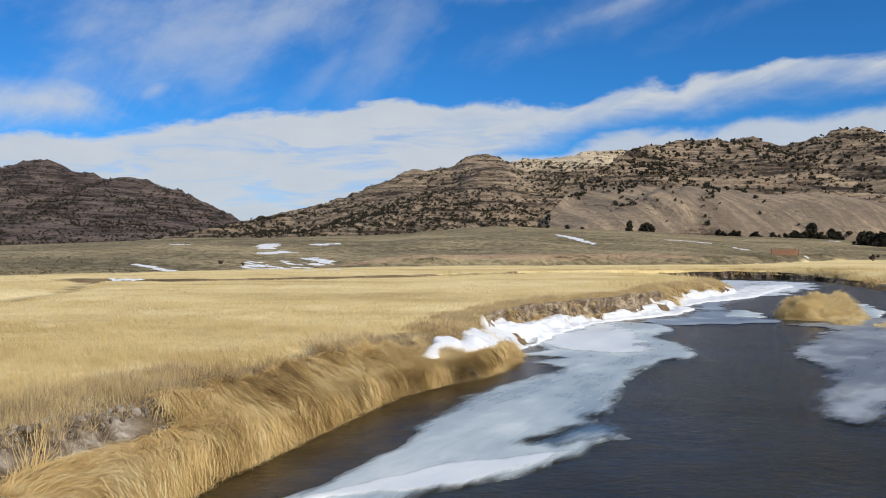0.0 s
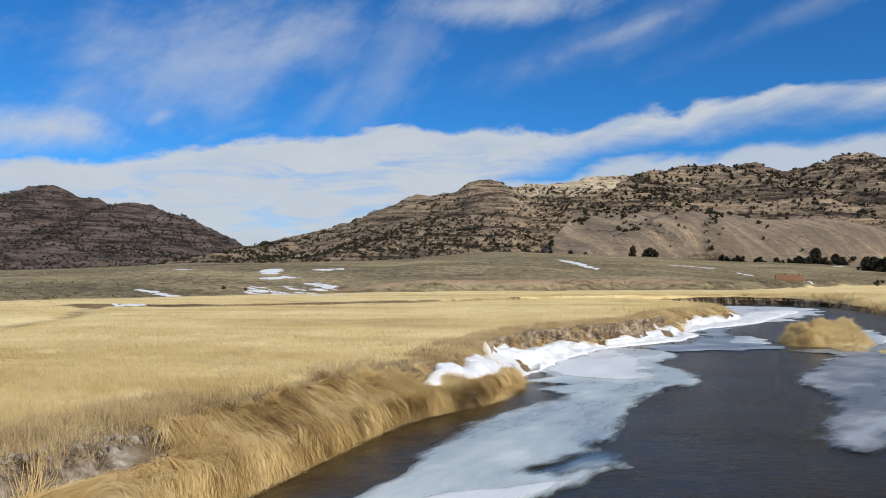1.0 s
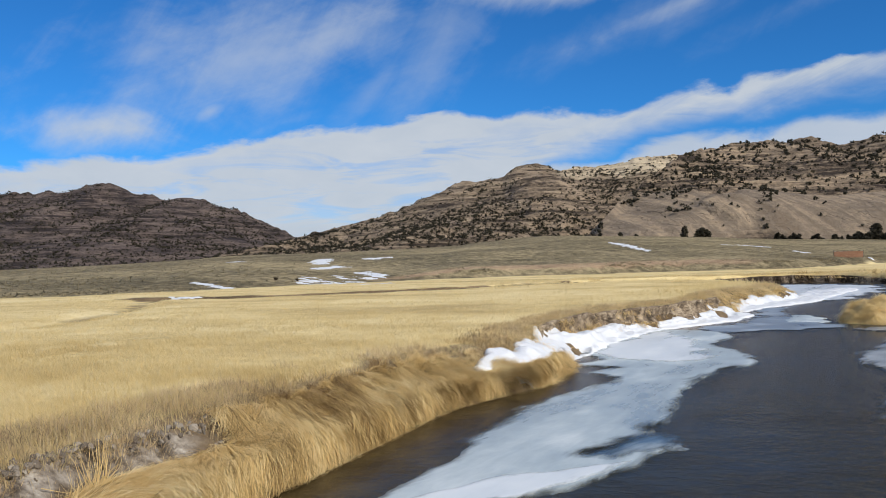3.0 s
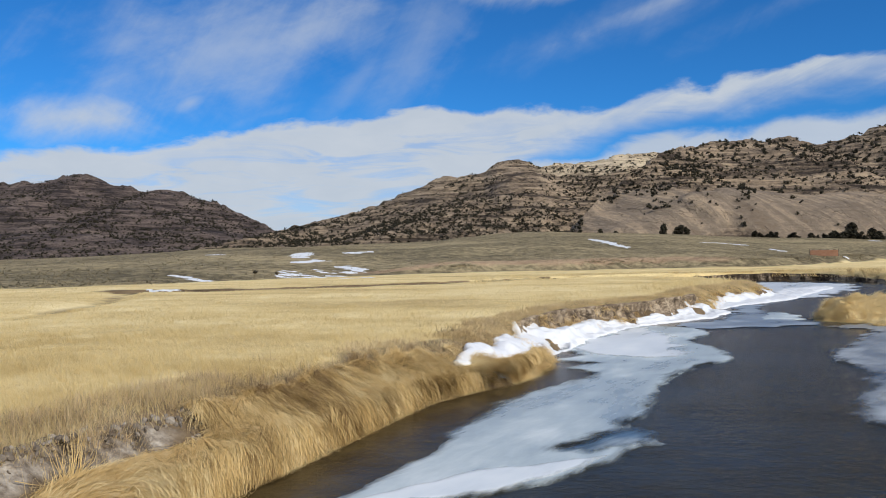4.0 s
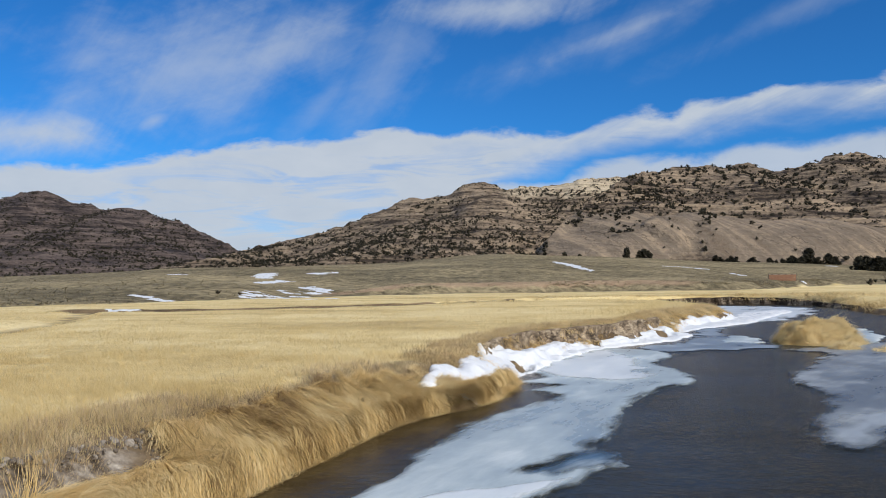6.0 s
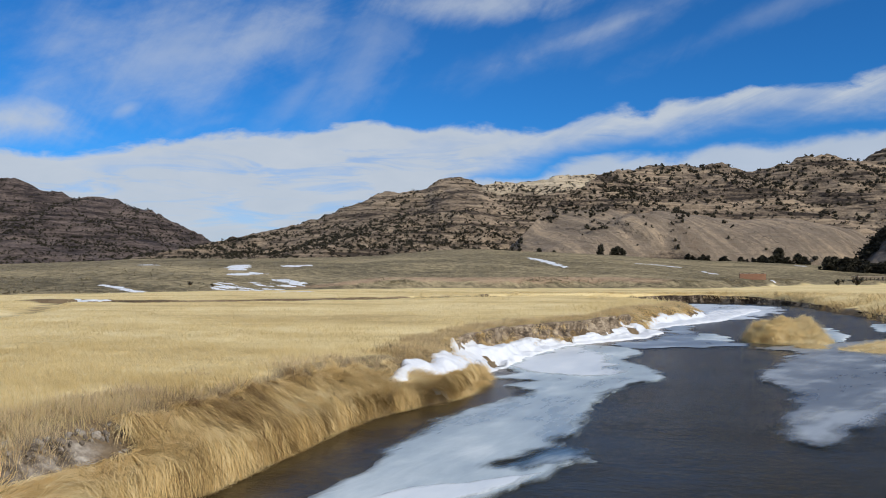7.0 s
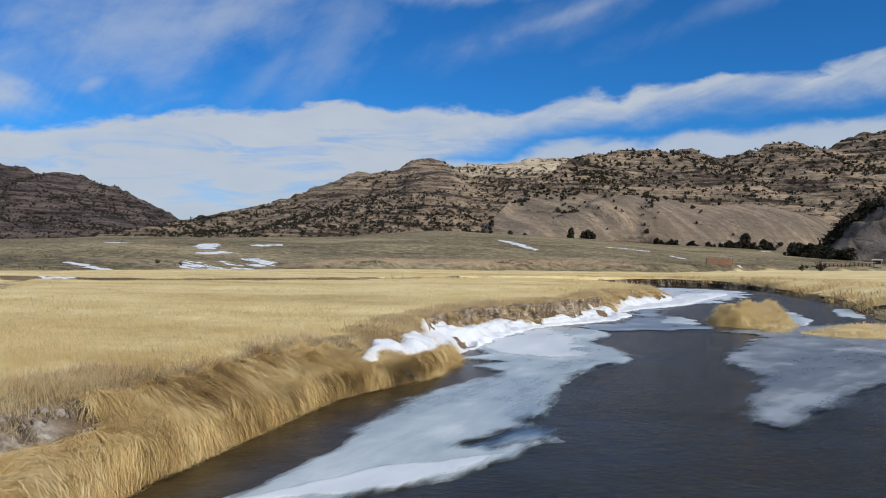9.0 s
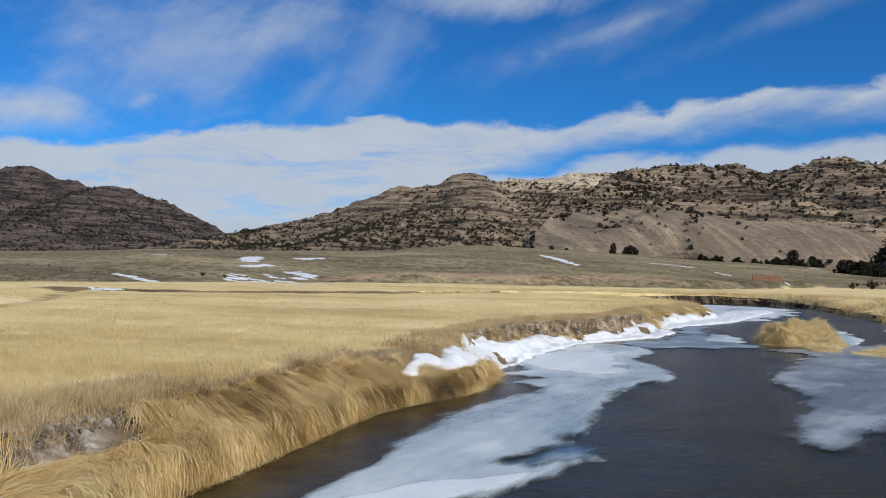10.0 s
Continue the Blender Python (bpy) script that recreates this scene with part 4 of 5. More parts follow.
def build_sage():
    rng = np.random.default_rng(400)
    n = 34000
    y = rng.uniform(0, 1, n) ** 1.4 * 330 + 70
    x = rng.uniform(-0.72, 0.72, n) * y
    edge_y = np.interp(x, SAGE_X, SAGE_Y)
    foot = np.interp(x, FOOT_X, FOOT_Y)
    patch = fbm(x * 0.03, y * 0.02, 4, 63)
    keep = (y > edge_y + 1) & (y < foot + 15) & (patch + rng.uniform(-0.7, 0.7, n) > -0.2)
    x, y = x[keep], y[keep]
    lx_ = rng.uniform(-75, 120, 4200)
    ly_ = np.interp(lx_, SAGE_X, SAGE_Y) + 1.0 + rng.uniform(0, 1, 4200) ** 2 * 9
    some = fbm(lx_ * 0.08, ly_ * 0.1, 3, 64) + rng.uniform(-0.4, 0.4, 4200) > -0.05
    big = np.r_[np.ones(len(x)), np.full(some.sum(), 1.15)]
    x, y = np.r_[x, lx_[some]], np.r_[y, ly_[some]]
    d = np.full(len(x), 50.0)
    z = land(x, y, d)
    per = 3
    size = rng.uniform(0.09, 0.24, len(x)) * (1 + y / 500) * big
    X, Y, Z, S = (np.repeat(a, per) for a in (x, y, z, size))
    m = len(X)
    r = np.stack([X + rng.normal(0, 0.12, m) * S, Y + rng.normal(0, 0.12, m) * S, Z - 0.05], 1)
    tone = np.repeat(rng.uniform(0, 1, len(x)) - 0.15 * (big > 1), per) * 0.7 + rng.uniform(0, 0.3, m)
    v, q, t, tn = blades(r, rng.uniform(0, 6.28, m), S * rng.uniform(0.6, 1.1, m), S * 0.8, rng.uniform(0.4, 1.3, m), -rng.uniform(0.3, 1.0, m), 2, tone, 41)
    thing("sagebrush", mesh_np("sagebrush", v, [q, t], M_SAGE, False, tn), "low olive-grey sagebrush scattered over the rise", "sagebrush", "stuff")


build_sage()


# ---- snow and ice ----
def grown(mask):
    """A mask of the grid, wider by one step."""
    m = np.pad(mask, 1)
    return m[1:-1, 1:-1] | m[:-2, 1:-1] | m[2:, 1:-1] | m[1:-1, :-2] | m[1:-1, 2:] | m[:-2, :-2] | m[2:, 2:] | m[:-2, 2:] | m[2:, :-2]


def largest(mask):
    """The largest connected piece of a mask."""
    if not mask.any():
        return mask
    mark = np.where(mask, np.arange(1, mask.size + 1).reshape(mask.shape), 0)
    for _ in range(400):
        p = np.pad(mark, 1)
        wider = np.where(mask, np.maximum.reduce([p[1:-1, 1:-1], p[:-2, 1:-1], p[2:, 1:-1], p[1:-1, :-2], p[1:-1, 2:]]), 0)
        if (wider == mark).all():
            break
        mark = wider
    names, counts = np.unique(mark[mark > 0], return_counts=True)
    return mark == names[counts.argmax()]


def slab(name, outline, mat, label, category, group, thick=0.3, cell=0.12, rag=0.25, on_ground=True, base=0.0, seed=0, holes=(), lump=0.5, kind="", wet=(), full=1.6):
    """A patch of snow or ice with a ragged outline; thick where it is deep, thin at its rim."""
    o = closed_curve(outline, 0.4)
    lo, hi = o.min(0) - 1, o.max(0) + 1
    xs, ys = np.arange(lo[0], hi[0], cell), np.arange(lo[1], hi[1], cell)
    x, y = np.meshgrid(xs, ys)
    d = signed(o, x, y) + rag * fbm(x * 1.1, y * 1.1, 3, seed) + rag * 0.5 * fbm(x * 0.4, y * 0.4, 2, seed + 3)
    for hx, hy, hr in holes:
        d = np.minimum(d, np.hypot(x - hx, (y - hy) * 0.7) - hr + 0.3 * hr * fbm(x * 3, y * 3, 2, seed + 4))
    g = ground_at(x, y) if on_ground else np.full_like(x, base)
    if name == "snow_bank":
        g = np.maximum(sum(ground_at(x + ox, y + oy) for ox, oy in ((0.2, 0), (-0.2, 0), (0, 0.2), (0, -0.2))) / 4, g - 0.04) + 0.02
    g = np.maximum(g, base)
    round_ = 0.35 * np.sqrt(np.clip(d / (thick * 0.6), 0, 1)) + 0.65 * sstep(0, thick * 5, d)
    z = g + thick * round_ * (1 + lump * fbm(x * 0.9, y * 0.9, 3, seed + 1)) + 0.0 * x
    z = z + np.where(d > 0, 0.035 * fbm(x * 3.5, y * 3.5, 3, seed + 6) * sstep(0, 0.4, d), 0)
    if not on_ground:
        z = base + thick * np.clip(d / 0.1, 0, 1)
    z = np.where(d < 0.0, g - 0.08, z)
    if name == "snow_patch":
        d = np.where(largest(d > 0), d, -1.0)
        z = np.where(d < 0, g - 0.08, z)
    keep = (d > -cell * 1.2).ravel() | grown(d > 0).ravel()
    f = grid_faces(*x.shape, keep)
    used = np.unique(f)
    back = np.full(x.size, -1)
    back[used] = np.arange(len(used))
    tone = np.clip(d / full, 0, 1)
    for hx, hy, hr in wet:
        far = sstep(0.0, 3.0, np.hypot(((x - hx) * 0.8 + (y - hy) * 0.6) / 2.3, (y - hy) * 0.8 - (x - hx) * 0.6) / hr + 0.4 * fbm(x * 1.6, y * 1.6, 3, seed + 9))
        tone = np.where(far < 0.99, np.minimum(tone, 0.34 * far - 0.04), tone)
    me = mesh_np(name, np.stack([x, y, z], -1).reshape(-1, 3)[used], back[f], mat, True, tone.ravel()[used])
    return thing(name, me, label, category, kind, group)


SNOW = "snow on the river bank"
slab("snow_bank", SNOW_RINGS[0], M_SNOW, "white crusted snow sloping from the bank to the ice", "snow", SNOW, 0.27, 0.06, 0.20, base=0.03, lump=0.8, seed=501, holes=[(0.25, 17.75, 0.26), (1.9, 23.5, 0.16), (2.6, 25.0, 0.34)])
slab("snow_bank", SNOW_RINGS[1], M_SNOW, "white snow drift at the foot of a cut bank", "snow", SNOW, 0.15, 0.05, 0.16, base=0.03, seed=521, holes=[(10.9, 38.5, 0.5)])
slab("snow_bank", SNOW_RINGS[2], M_SNOW, "broad white snow shelf reaching over the ice", "snow", SNOW, 0.10, 0.08, 0.2, base=0.03, lump=0.3, seed=531)
slab("snow_scrap", [(-1.32, 16.2), (-1.08, 16.0), (-0.9, 16.3), (-1.12, 16.6)], M_SNOW, "small scrap of snow caught in the sedge", "snow", SNOW, 0.34, 0.05, 0.05, seed=541)

ICE = "ice along the river"
slab("ice_sheet", [(-2.6, 7.6), (-0.9, 8.0), (-0.1, 9.4), (0.9, 10.1), (1.8, 10.9), (2.5, 11.8), (2.75, 12.7), (2.8, 13.7), (3.4, 14.7), (3.9, 16.2), (4.4, 18.2), (5.6, 20.3), (6.2, 20.9), (7.2, 22.1), (7.7, 24.5), (7.5, 27.0), (8.8, 29.2), (8.7, 31.9), (6.4, 33.0), (4.6, 29.8), (2.9, 25.4), (3.1, 23.4), (2.2, 22.3), (3.1, 21.6), (2.2, 20.5), (2.8, 19.7), (1.5, 17.7), (0.55, 16.3), (0.05, 15.0), (-0.7, 13.1), (-0.45, 12.6), (-1.2, 10.6), (-1.8, 9.4)],
     M_ICE, "grey-blue frosted river ice with white streaks", "ice", ICE, 0.03, 0.11, 0.10, False, 0.0, 551, wet=[(2.35, 12.6, 0.26), (1.5, 12.1, 0.16), (0.9, 9.7, 0.14)])
slab("wet_ice", [(0.9, 11.7), (1.5, 12.6), (2.2, 13.4), (2.75, 13.4), (2.75, 12.5), (2.2, 11.7), (1.5, 11.4)], M_ICE_WET, "wet ice coloured with the sky's blue reflection, with patches of white frost", "ice", ICE, 0.038, 0.08, 0.25, False, 0.0, 559, full=1.0)
slab("ice_sheet", [(13.0, 31.5), (14.5, 30.4), (13.5, 28.4), (11.8, 26.0), (9.7, 22.0), (9.3, 20.2), (8.5, 17.9), (6.7, 14.6), (6.5, 13.6), (6.8, 12.8), (7.7, 13.2), (9.5, 15.2), (11.7, 17.2), (16, 20.4), (22, 25), (25.5, 32), (24, 36), (18.5, 34.5), (16, 32.6)],
     M_ICE_GREY, "grey river ice sheet with pale frosted edges", "ice", ICE, 0.03, 0.13, 0.13, False, 0.0, 561)
slab("frosted_ice", [(6.6, 14.5), (6.5, 13.5), (6.9, 12.9), (7.7, 13.3), (9.4, 15.1), (11.5, 17.2), (14, 19.2), (11.5, 18.6), (9.6, 17.2), (7.8, 16.2)], M_FROST_SOFT, "pale frost along the rim of the river ice", "ice", ICE, 0.035, 0.10, 0.25, False, 0.004, 555, full=0.9)
slab("frosted_ice", [(3.0, 23.8), (4.4, 22.4), (6.2, 22.8), (6.9, 25.6), (7.3, 29.0), (6.9, 32.4), (4.6, 29.5), (2.9, 25.6)], M_FROST, "white frost and blown snow on river ice", "ice", ICE, 0.035, 0.12, 0.3, False, 0.006, 553)
slab("frosted_ice", [(-2.0, 8.9), (-0.2, 9.5), (0.5, 10.0), (1.2, 10.5), (1.9, 11.1), (2.3, 11.8), (1.5, 11.5), (0.6, 11.05), (-0.5, 10.25), (-1.4, 9.5)], M_FROST, "long white streak of frost on river ice", "ice", ICE, 0.035, 0.08, 0.12, False, 0.006, 557, full=0.5)
slab("thin_ice", [(8.5, 29.5), (11, 30.5), (13.5, 31.3), (15, 32), (15.3, 36.5), (16.2, 42.0), (17.2, 46.2), (14.3, 46.4), (12.5, 41.5), (10.9, 37.5), (8.4, 34.6), (7.4, 32)], M_ICE_THIN, "thin dark skin of ice on the river", "ice", ICE, 0.02, 0.16, 0.4, False, 0.0, 571)
slab("thin_ice", [(18.5, 49.5), (21.5, 51), (27, 58), (32, 66), (35.5, 74), (34.5, 80), (30, 83), (25, 80), (23, 70), (22, 62), (21, 55)], M_FROST_THIN, "pale thin ice with snow blown over it", "ice", ICE, 0.02, 0.25, 0.6, False, 0.0, 581)
slab("ice_shelf", [(25.4, 40.2), (27.2, 43), (29.6, 47.6), (28.6, 47.6), (26.6, 44.6), (24.9, 41.4)], M_ICE, "pale ice fringe under the grassy bank", "ice", ICE, 0.03, 0.12, 0.25, False, 0.0, 591, full=0.5)
slab("ice_shelf", [(18.6, 33.6), (20.2, 36.0), (22.4, 40.2), (23.6, 44.0), (22.6, 43.6), (20.6, 39.8), (18.6, 36.2), (17.6, 34.2)], M_ICE, "pale ice fringe beside the grass island", "ice", ICE, 0.03, 0.12, 0.25, False, 0.0, 593, full=0.5)
slab("ice_shelf", [(13.0, 36.2), (14.2, 34.8), (14.9, 36.4), (15.4, 39.6), (14.2, 38.6)], M_ICE, "pale ice fringe beside the grass island", "ice", ICE, 0.03, 0.12, 0.25, False, 0.0, 595, full=0.5)

# snow left in hollows of the sage slope
FAR_SNOW = "old snow on the sage slope"


def snow_trail(line, half, seed):
    """A drift that follows a hollow: a line of the plan, with its half width."""
    p = curve_points(line, 1.0)
    t = np.gradient(p, axis=0)
    t = t / np.linalg.norm(t, axis=1)[:, None]
    half = half * 1.1
    taper = (0.35 + 0.65 * np.sin(np.linspace(0.15, 3.0, len(p))) ** 0.6)[:, None] * half
    side = np.stack([-t[:, 1], t[:, 0]], 1) * taper
    ring = np.vstack([p + side, (p - side)[::-1]])[::2]
    slab("snow_patch", ring, M_SNOW, "ragged patch of old snow among the sage", "snow", FAR_SNOW, 0.06, max(0.2, half / 6), half * 0.6, seed=seed)


for k, (line, half) in enumerate([
        ([(-38, 168), (-34.5, 163), (-32.2, 148), (-29.8, 143)], 1.3), ([(-31.5, 132.5), (-29, 137), (-26.8, 141)], 1.7), ([(-25.6, 162), (-24.5, 170), (-21.5, 173)], 1.3), ([(-21.3, 128), (-18.9, 121), (-17.2, 117), (-16.2, 113)], 1.3),
        ([(-35.5, 92), (-32.4, 88.8), (-29.6, 86), (-28, 85.5)], 0.6), ([(29.3, 199), (30.9, 189), (32.2, 177), (33.8, 168.5)], 1.05), ([(57.6, 205), (65, 206.6), (68.2, 198)], 0.5), ([(70.3, 189.4), (71.2, 180.7)], 0.5), ([(-25.4, 60.2), (-23.7, 59.6), (-22.3, 59.3)], 0.24), ([(-15.7, 87), (-14.2, 89.5), (-11.3, 91)], 0.35),
        ([(141, 282), (143, 284)], 1.6), ([(81, 175.5), (83, 176.5)], 1.1), ([(-51, 149), (-48, 151)], 1.2)]):
    snow_trail(line, half, 600 + 7 * k)
rng = np.random.default_rng(640)
for k in range(30):
    u = k / 29
    x, y = -24.8 + 7.2 * u + rng.normal(0, 0.4), 95 + 16 * rng.uniform() + 3 * u
    w = rng.uniform(0.5, 1.5)
    snow_trail([(x - w, y - rng.uniform(-1.2, 1.2)), (x, y), (x + w, y + rng.uniform(-1.2, 1.2))], rng.uniform(0.22, 0.62), 720 + 3 * k)


# ---- grassy islands ----
def island(cx, cy, rx, ry, height, seed, label, n=9000, tall=1.0, skew=0.0):
    def lean(u):
        return np.where(u > -skew, (u + skew) / (1 + skew), (u + skew) / (1 - skew))

    x, y = np.meshgrid(np.linspace(-1.15, 1.15, 40), np.linspace(-1.15, 1.15, 40))
    q = np.maximum(np.hypot(lean(x), y) + 0.2 * fbm(x * 2 + seed, y * 2, 3, seed), 0)
    z = height * np.clip(1 - q ** 1.2, -0.3, 1) * (1 + 0.25 * fbm(x * 1.5, y * 1.5 + seed, 2, seed + 1))
    mound = mesh_np("mound", np.stack([x * rx, y * ry, z], -1).reshape(-1, 3), grid_faces(*x.shape), M_ISLE, True, 0.8 + 0 * z.ravel())
    top = empty("grass_island", cx, cy, 0.0, label, "grass island", 0, "grass islands in the river")
    ob = new("mound", mound)
    ob.parent = top
    rng = np.random.default_rng(seed)
    a, r = rng.uniform(0, 6.283, n), np.sqrt(rng.uniform(0, 1, n)) * 0.98
    px, py = r * np.cos(a), r * np.sin(a)
    qq = np.maximum(np.hypot(lean(px), py) + 0.2 * fbm(px * 2 + seed, py * 2, 3, seed), 0)
    pz = np.maximum(height * np.clip(1 - qq ** 1.2, -0.3, 1) * (1 + 0.25 * fbm(px * 1.5, py * 1.5 + seed, 2, seed + 1)), 0.02)
    tuft = fbm(px * 4 + seed, py * 4, 2, seed + 2)
    head = np.arctan2(py * ry, px * rx) + 0.8 * fbm(px * 3, py * 3 + seed, 2, seed + 3) + rng.normal(0, 0.6, n)
    L = tall * rng.uniform(0.35, 0.85, n) * np.where(rng.uniform(0, 1, n) < 0.04, 1.5, 1.0) * (1 + 0.3 * tuft)
    v, f, t, tn = blades(np.stack([px * rx, py * ry, pz - 0.03], 1), head, L, 0.016 * rng.uniform(0.6, 1.4, n), rng.uniform(-0.1, 0.95, n), -rng.uniform(0.4, 2.2, n), 3, np.clip(rng.uniform(0, 1, n) * 0.8 + 0.2 * tuft + 0.1, 0, 1), seed)
    v[:, 2] = np.maximum(v[:, 2], 0.01)
    g = new("grass", mesh_np("grass", v, [f, t], M_ISLE, False, tn))
    g.parent = top
    return top


island(16.7, 34.6, 1.9, 1.75, 1.3, 700, "tall straw-coloured grass tussock island ringed by ice", 14000, 0.46, 0.1)
island(16.25, 31.6, 0.55, 0.5, 0.22, 715, "small straw-coloured tuft of grass in the ice", 1800, 0.55)
island(19.7, 30.3, 2.9, 1.7, 0.46, 710, "low straw-coloured grass island beside the ice", 11000, 0.44)
island(27.9, 38.8, 1.8, 2.5, 0.7, 720, "straw-coloured grassy hummock at the river's edge", 6000)


# ---- junipers ----
def juniper_arrays(rng, twigs, hearts=5, ragged=False):
    """A bushy crown of small needle sprays in lobes round a short stem."""
    lobes = rng.normal(0, 1, (5, 3)) * [0.26, 0.26, 0.16] + [0, 0, 0.50]
    lobes[0] = (0, 0, 0.70)
    if ragged:
        up = np.linspace(0.10, 0.88, 9) + rng.normal(0, 0.03, 9)
        turn, out = rng.uniform(0, 6.283, 9), (1.15 - up) * rng.uniform(0.1, 0.55, 9)
        lobes = np.stack([out * np.cos(turn), out * np.sin(turn), up], 1)
    pick = rng.integers(0, len(lobes), twigs)
    dirs = rng.normal(0, 1, (twigs, 3))
    dirs /= np.linalg.norm(dirs, axis=1)[:, None]
    rad = rng.uniform(0.65, 1.0, twigs)[:, None] * (np.where(pick == 0, 0.28, 0.25) if not ragged else 0.15 + 0.13 * (1 - lobes[pick, 2]))[:, None]
    c = lobes[pick] + dirs * rad * [1, 1, 1.05]
    c[:, 2] = np.maximum(c[:, 2], 0.06)
    a = rng.normal(0, 1, (twigs, 3))
    b = np.cross(a, dirs)
    a, b = (q / np.linalg.norm(q, axis=1)[:, None] for q in (a, b))
    s = rng.uniform(0.10, 0.2, (twigs, 1)) * (1.25 if twigs < 30 else 0.62)
    v = np.stack([c - a * s, c + a * s * 0.6 + b * s * 0.7, c + a * s * 0.4 - b * s * 0.8 + dirs * s], 1).reshape(-1, 3)
    f, t = np.arange(twigs * 3).reshape(-1, 3), np.repeat(rng.uniform(0, 1, twigs), 3)
    octa = np.array([(1, 0, 0), (-1, 0, 0), (0, 1, 0), (0, -1, 0), (0, 0, 1.1), (0, 0, -1.1)])
    tri = np.array([(0, 2, 4), (2, 1, 4), (1, 3, 4), (3, 0, 4), (2, 0, 5), (1, 2, 5), (3, 1, 5), (0, 3, 5)])
    for lobe in lobes[:hearts]:
        f = np.vstack([f, tri + len(v)])
        v = np.vstack([v, np.maximum(lobe + octa * (0.15 if ragged else 0.23) * rng.uniform(0.8, 1.15, (6, 1)), (-9, -9, 0.02))])
        t = np.r_[t, np.full(6, 0.3)]
    return v, f, t


def woods(name, hill_, count, lo, hi, label, dens, seed, size_scale=1.0, vmax=1.0, twigs=18):
    rng = np.random.default_rng(seed)
    kinds = [juniper_arrays(rng, twigs, 1 if twigs < 30 else 3) for _ in range(8)]
    ny, nx = hill_["x"].shape
    vs, fs, ts, off = [], [], [], 0
    made = 0
    while made < count:
        i, j = int(rng.integers(2, ny - 1)), int(rng.integers(0, nx))
        x, y, z, v = (hill_[k][i, j] for k in ("x", "y", "z", "v"))
        if v > vmax * 0.985 or v < 0.03 or abs(x) > 0.80 * y:
            continue
        p = dens(x, y, v) * (1 - 0.93 * hill_["slab"][i, j]) + 0.5 * float(fbm(np.array([x * 0.022]), np.array([y * 0.018]), 3, seed)[0])
        if rng.uniform() > p:
            continue
        k = kinds[int(rng.integers(0, 6))]
        h = rng.uniform(lo, hi) * (1.25 if rng.uniform() < 0.12 else 1) * size_scale
        a = rng.uniform(0, 6.283)
        c, s = math.cos(a), math.sin(a)
        q = k[0] * [h * 1.15, h * 1.15, h * 0.95]
        vs.append(np.stack([q[:, 0] * c - q[:, 1] * s + x, q[:, 0] * s + q[:, 1] * c + y, q[:, 2] + z - 0.15 * h], 1))
        fs.append(k[1] + off), ts.append(k[2] * 0.6 + 0.4 * rng.uniform())
        off += len(k[0])
        made += 1
    thing(name, mesh_np(name, np.vstack(vs), np.vstack(fs), M_JUNIPER, False, np.concatenate(ts)), label, "juniper woods", "stuff")


woods("juniper_woods", HILL_MAIN, 6800, 1.2, 2.9, "dark junipers scattered over the granite hillside", lambda x, y, v: 0.22 + 0.35 * (v < 0.55) * (x < 60) + 0.75 * (20 < x < 80) * (v < 0.38) - 0.1 * (v > 0.85), 801)
woods("juniper_woods", HILL_NEAR, 1650, 1.2, 3.2, "dark junipers rooted along the granite ledges", lambda x, y, v: -0.02 + 0.45 * (v > 0.33) + 0.30 * (x > 200) * (v > 0.25) + 8 * (abs(x - 0.345 * y) < 5) * (0.12 < v < 0.5) + 5 * (x < 82) * (v > 0.84), 804, 1.0, 1.0, 36)
woods("juniper_woods", HILL_LEFT, 4800, 1.2, 2.7, "dark junipers scattered over the far hill", lambda x, y, v: 0.5, 802)
woods("juniper_scrub", HILL_RIGHT, 460, 1.6, 3.4, "dark junipers climbing the gully beside the outcrop", lambda x, y, v: 1.2 if x - 0.66 * (y - 262) < 171 and v > 0.7 else 0.03, 803, 1.0, 1.7)


def tree(x, y, h, wide, seed, label):
    rng = np.random.default_rng(seed)
    z = float(ground_at([x], [y])[0]) - 0.1
    top = empty("juniper_tree", x, y, z, label, "tree", 0, "junipers at the foot of the hill")
    bm = bmesh.new()
    bmesh.ops.create_cone(bm, cap_ends=True, segments=7, radius1=0.09 * h * 0.5, radius2=0.03 * h * 0.5, depth=h * 0.75, matrix=pose(0, 0, h * 0.37, 3, 4))
    for k in range(4):
        a = k * 1.6 + rng.uniform(0, 1)
        bmesh.ops.create_cone(bm, cap_ends=True, segments=5, radius1=0.02 * h, radius2=0.006 * h, depth=h * 0.4,
                              matrix=pose(0.13 * h * math.cos(a), 0.13 * h * math.sin(a), h * (0.25 + 0.08 * k), 0, 0, math.degrees(a)) @ pose(0, 0, 0, 0, 48))
    part("trunk", bm, M_TRUNK, top)
    v, f, t = juniper_arrays(rng, 520, 9, True)
    v = (v - [0, 0, 0.0]) * [h * wide, h * wide, h]
    crown = new("crown", mesh_np("crown", v, f, M_JUNIPER, False, t))
    crown.parent = top


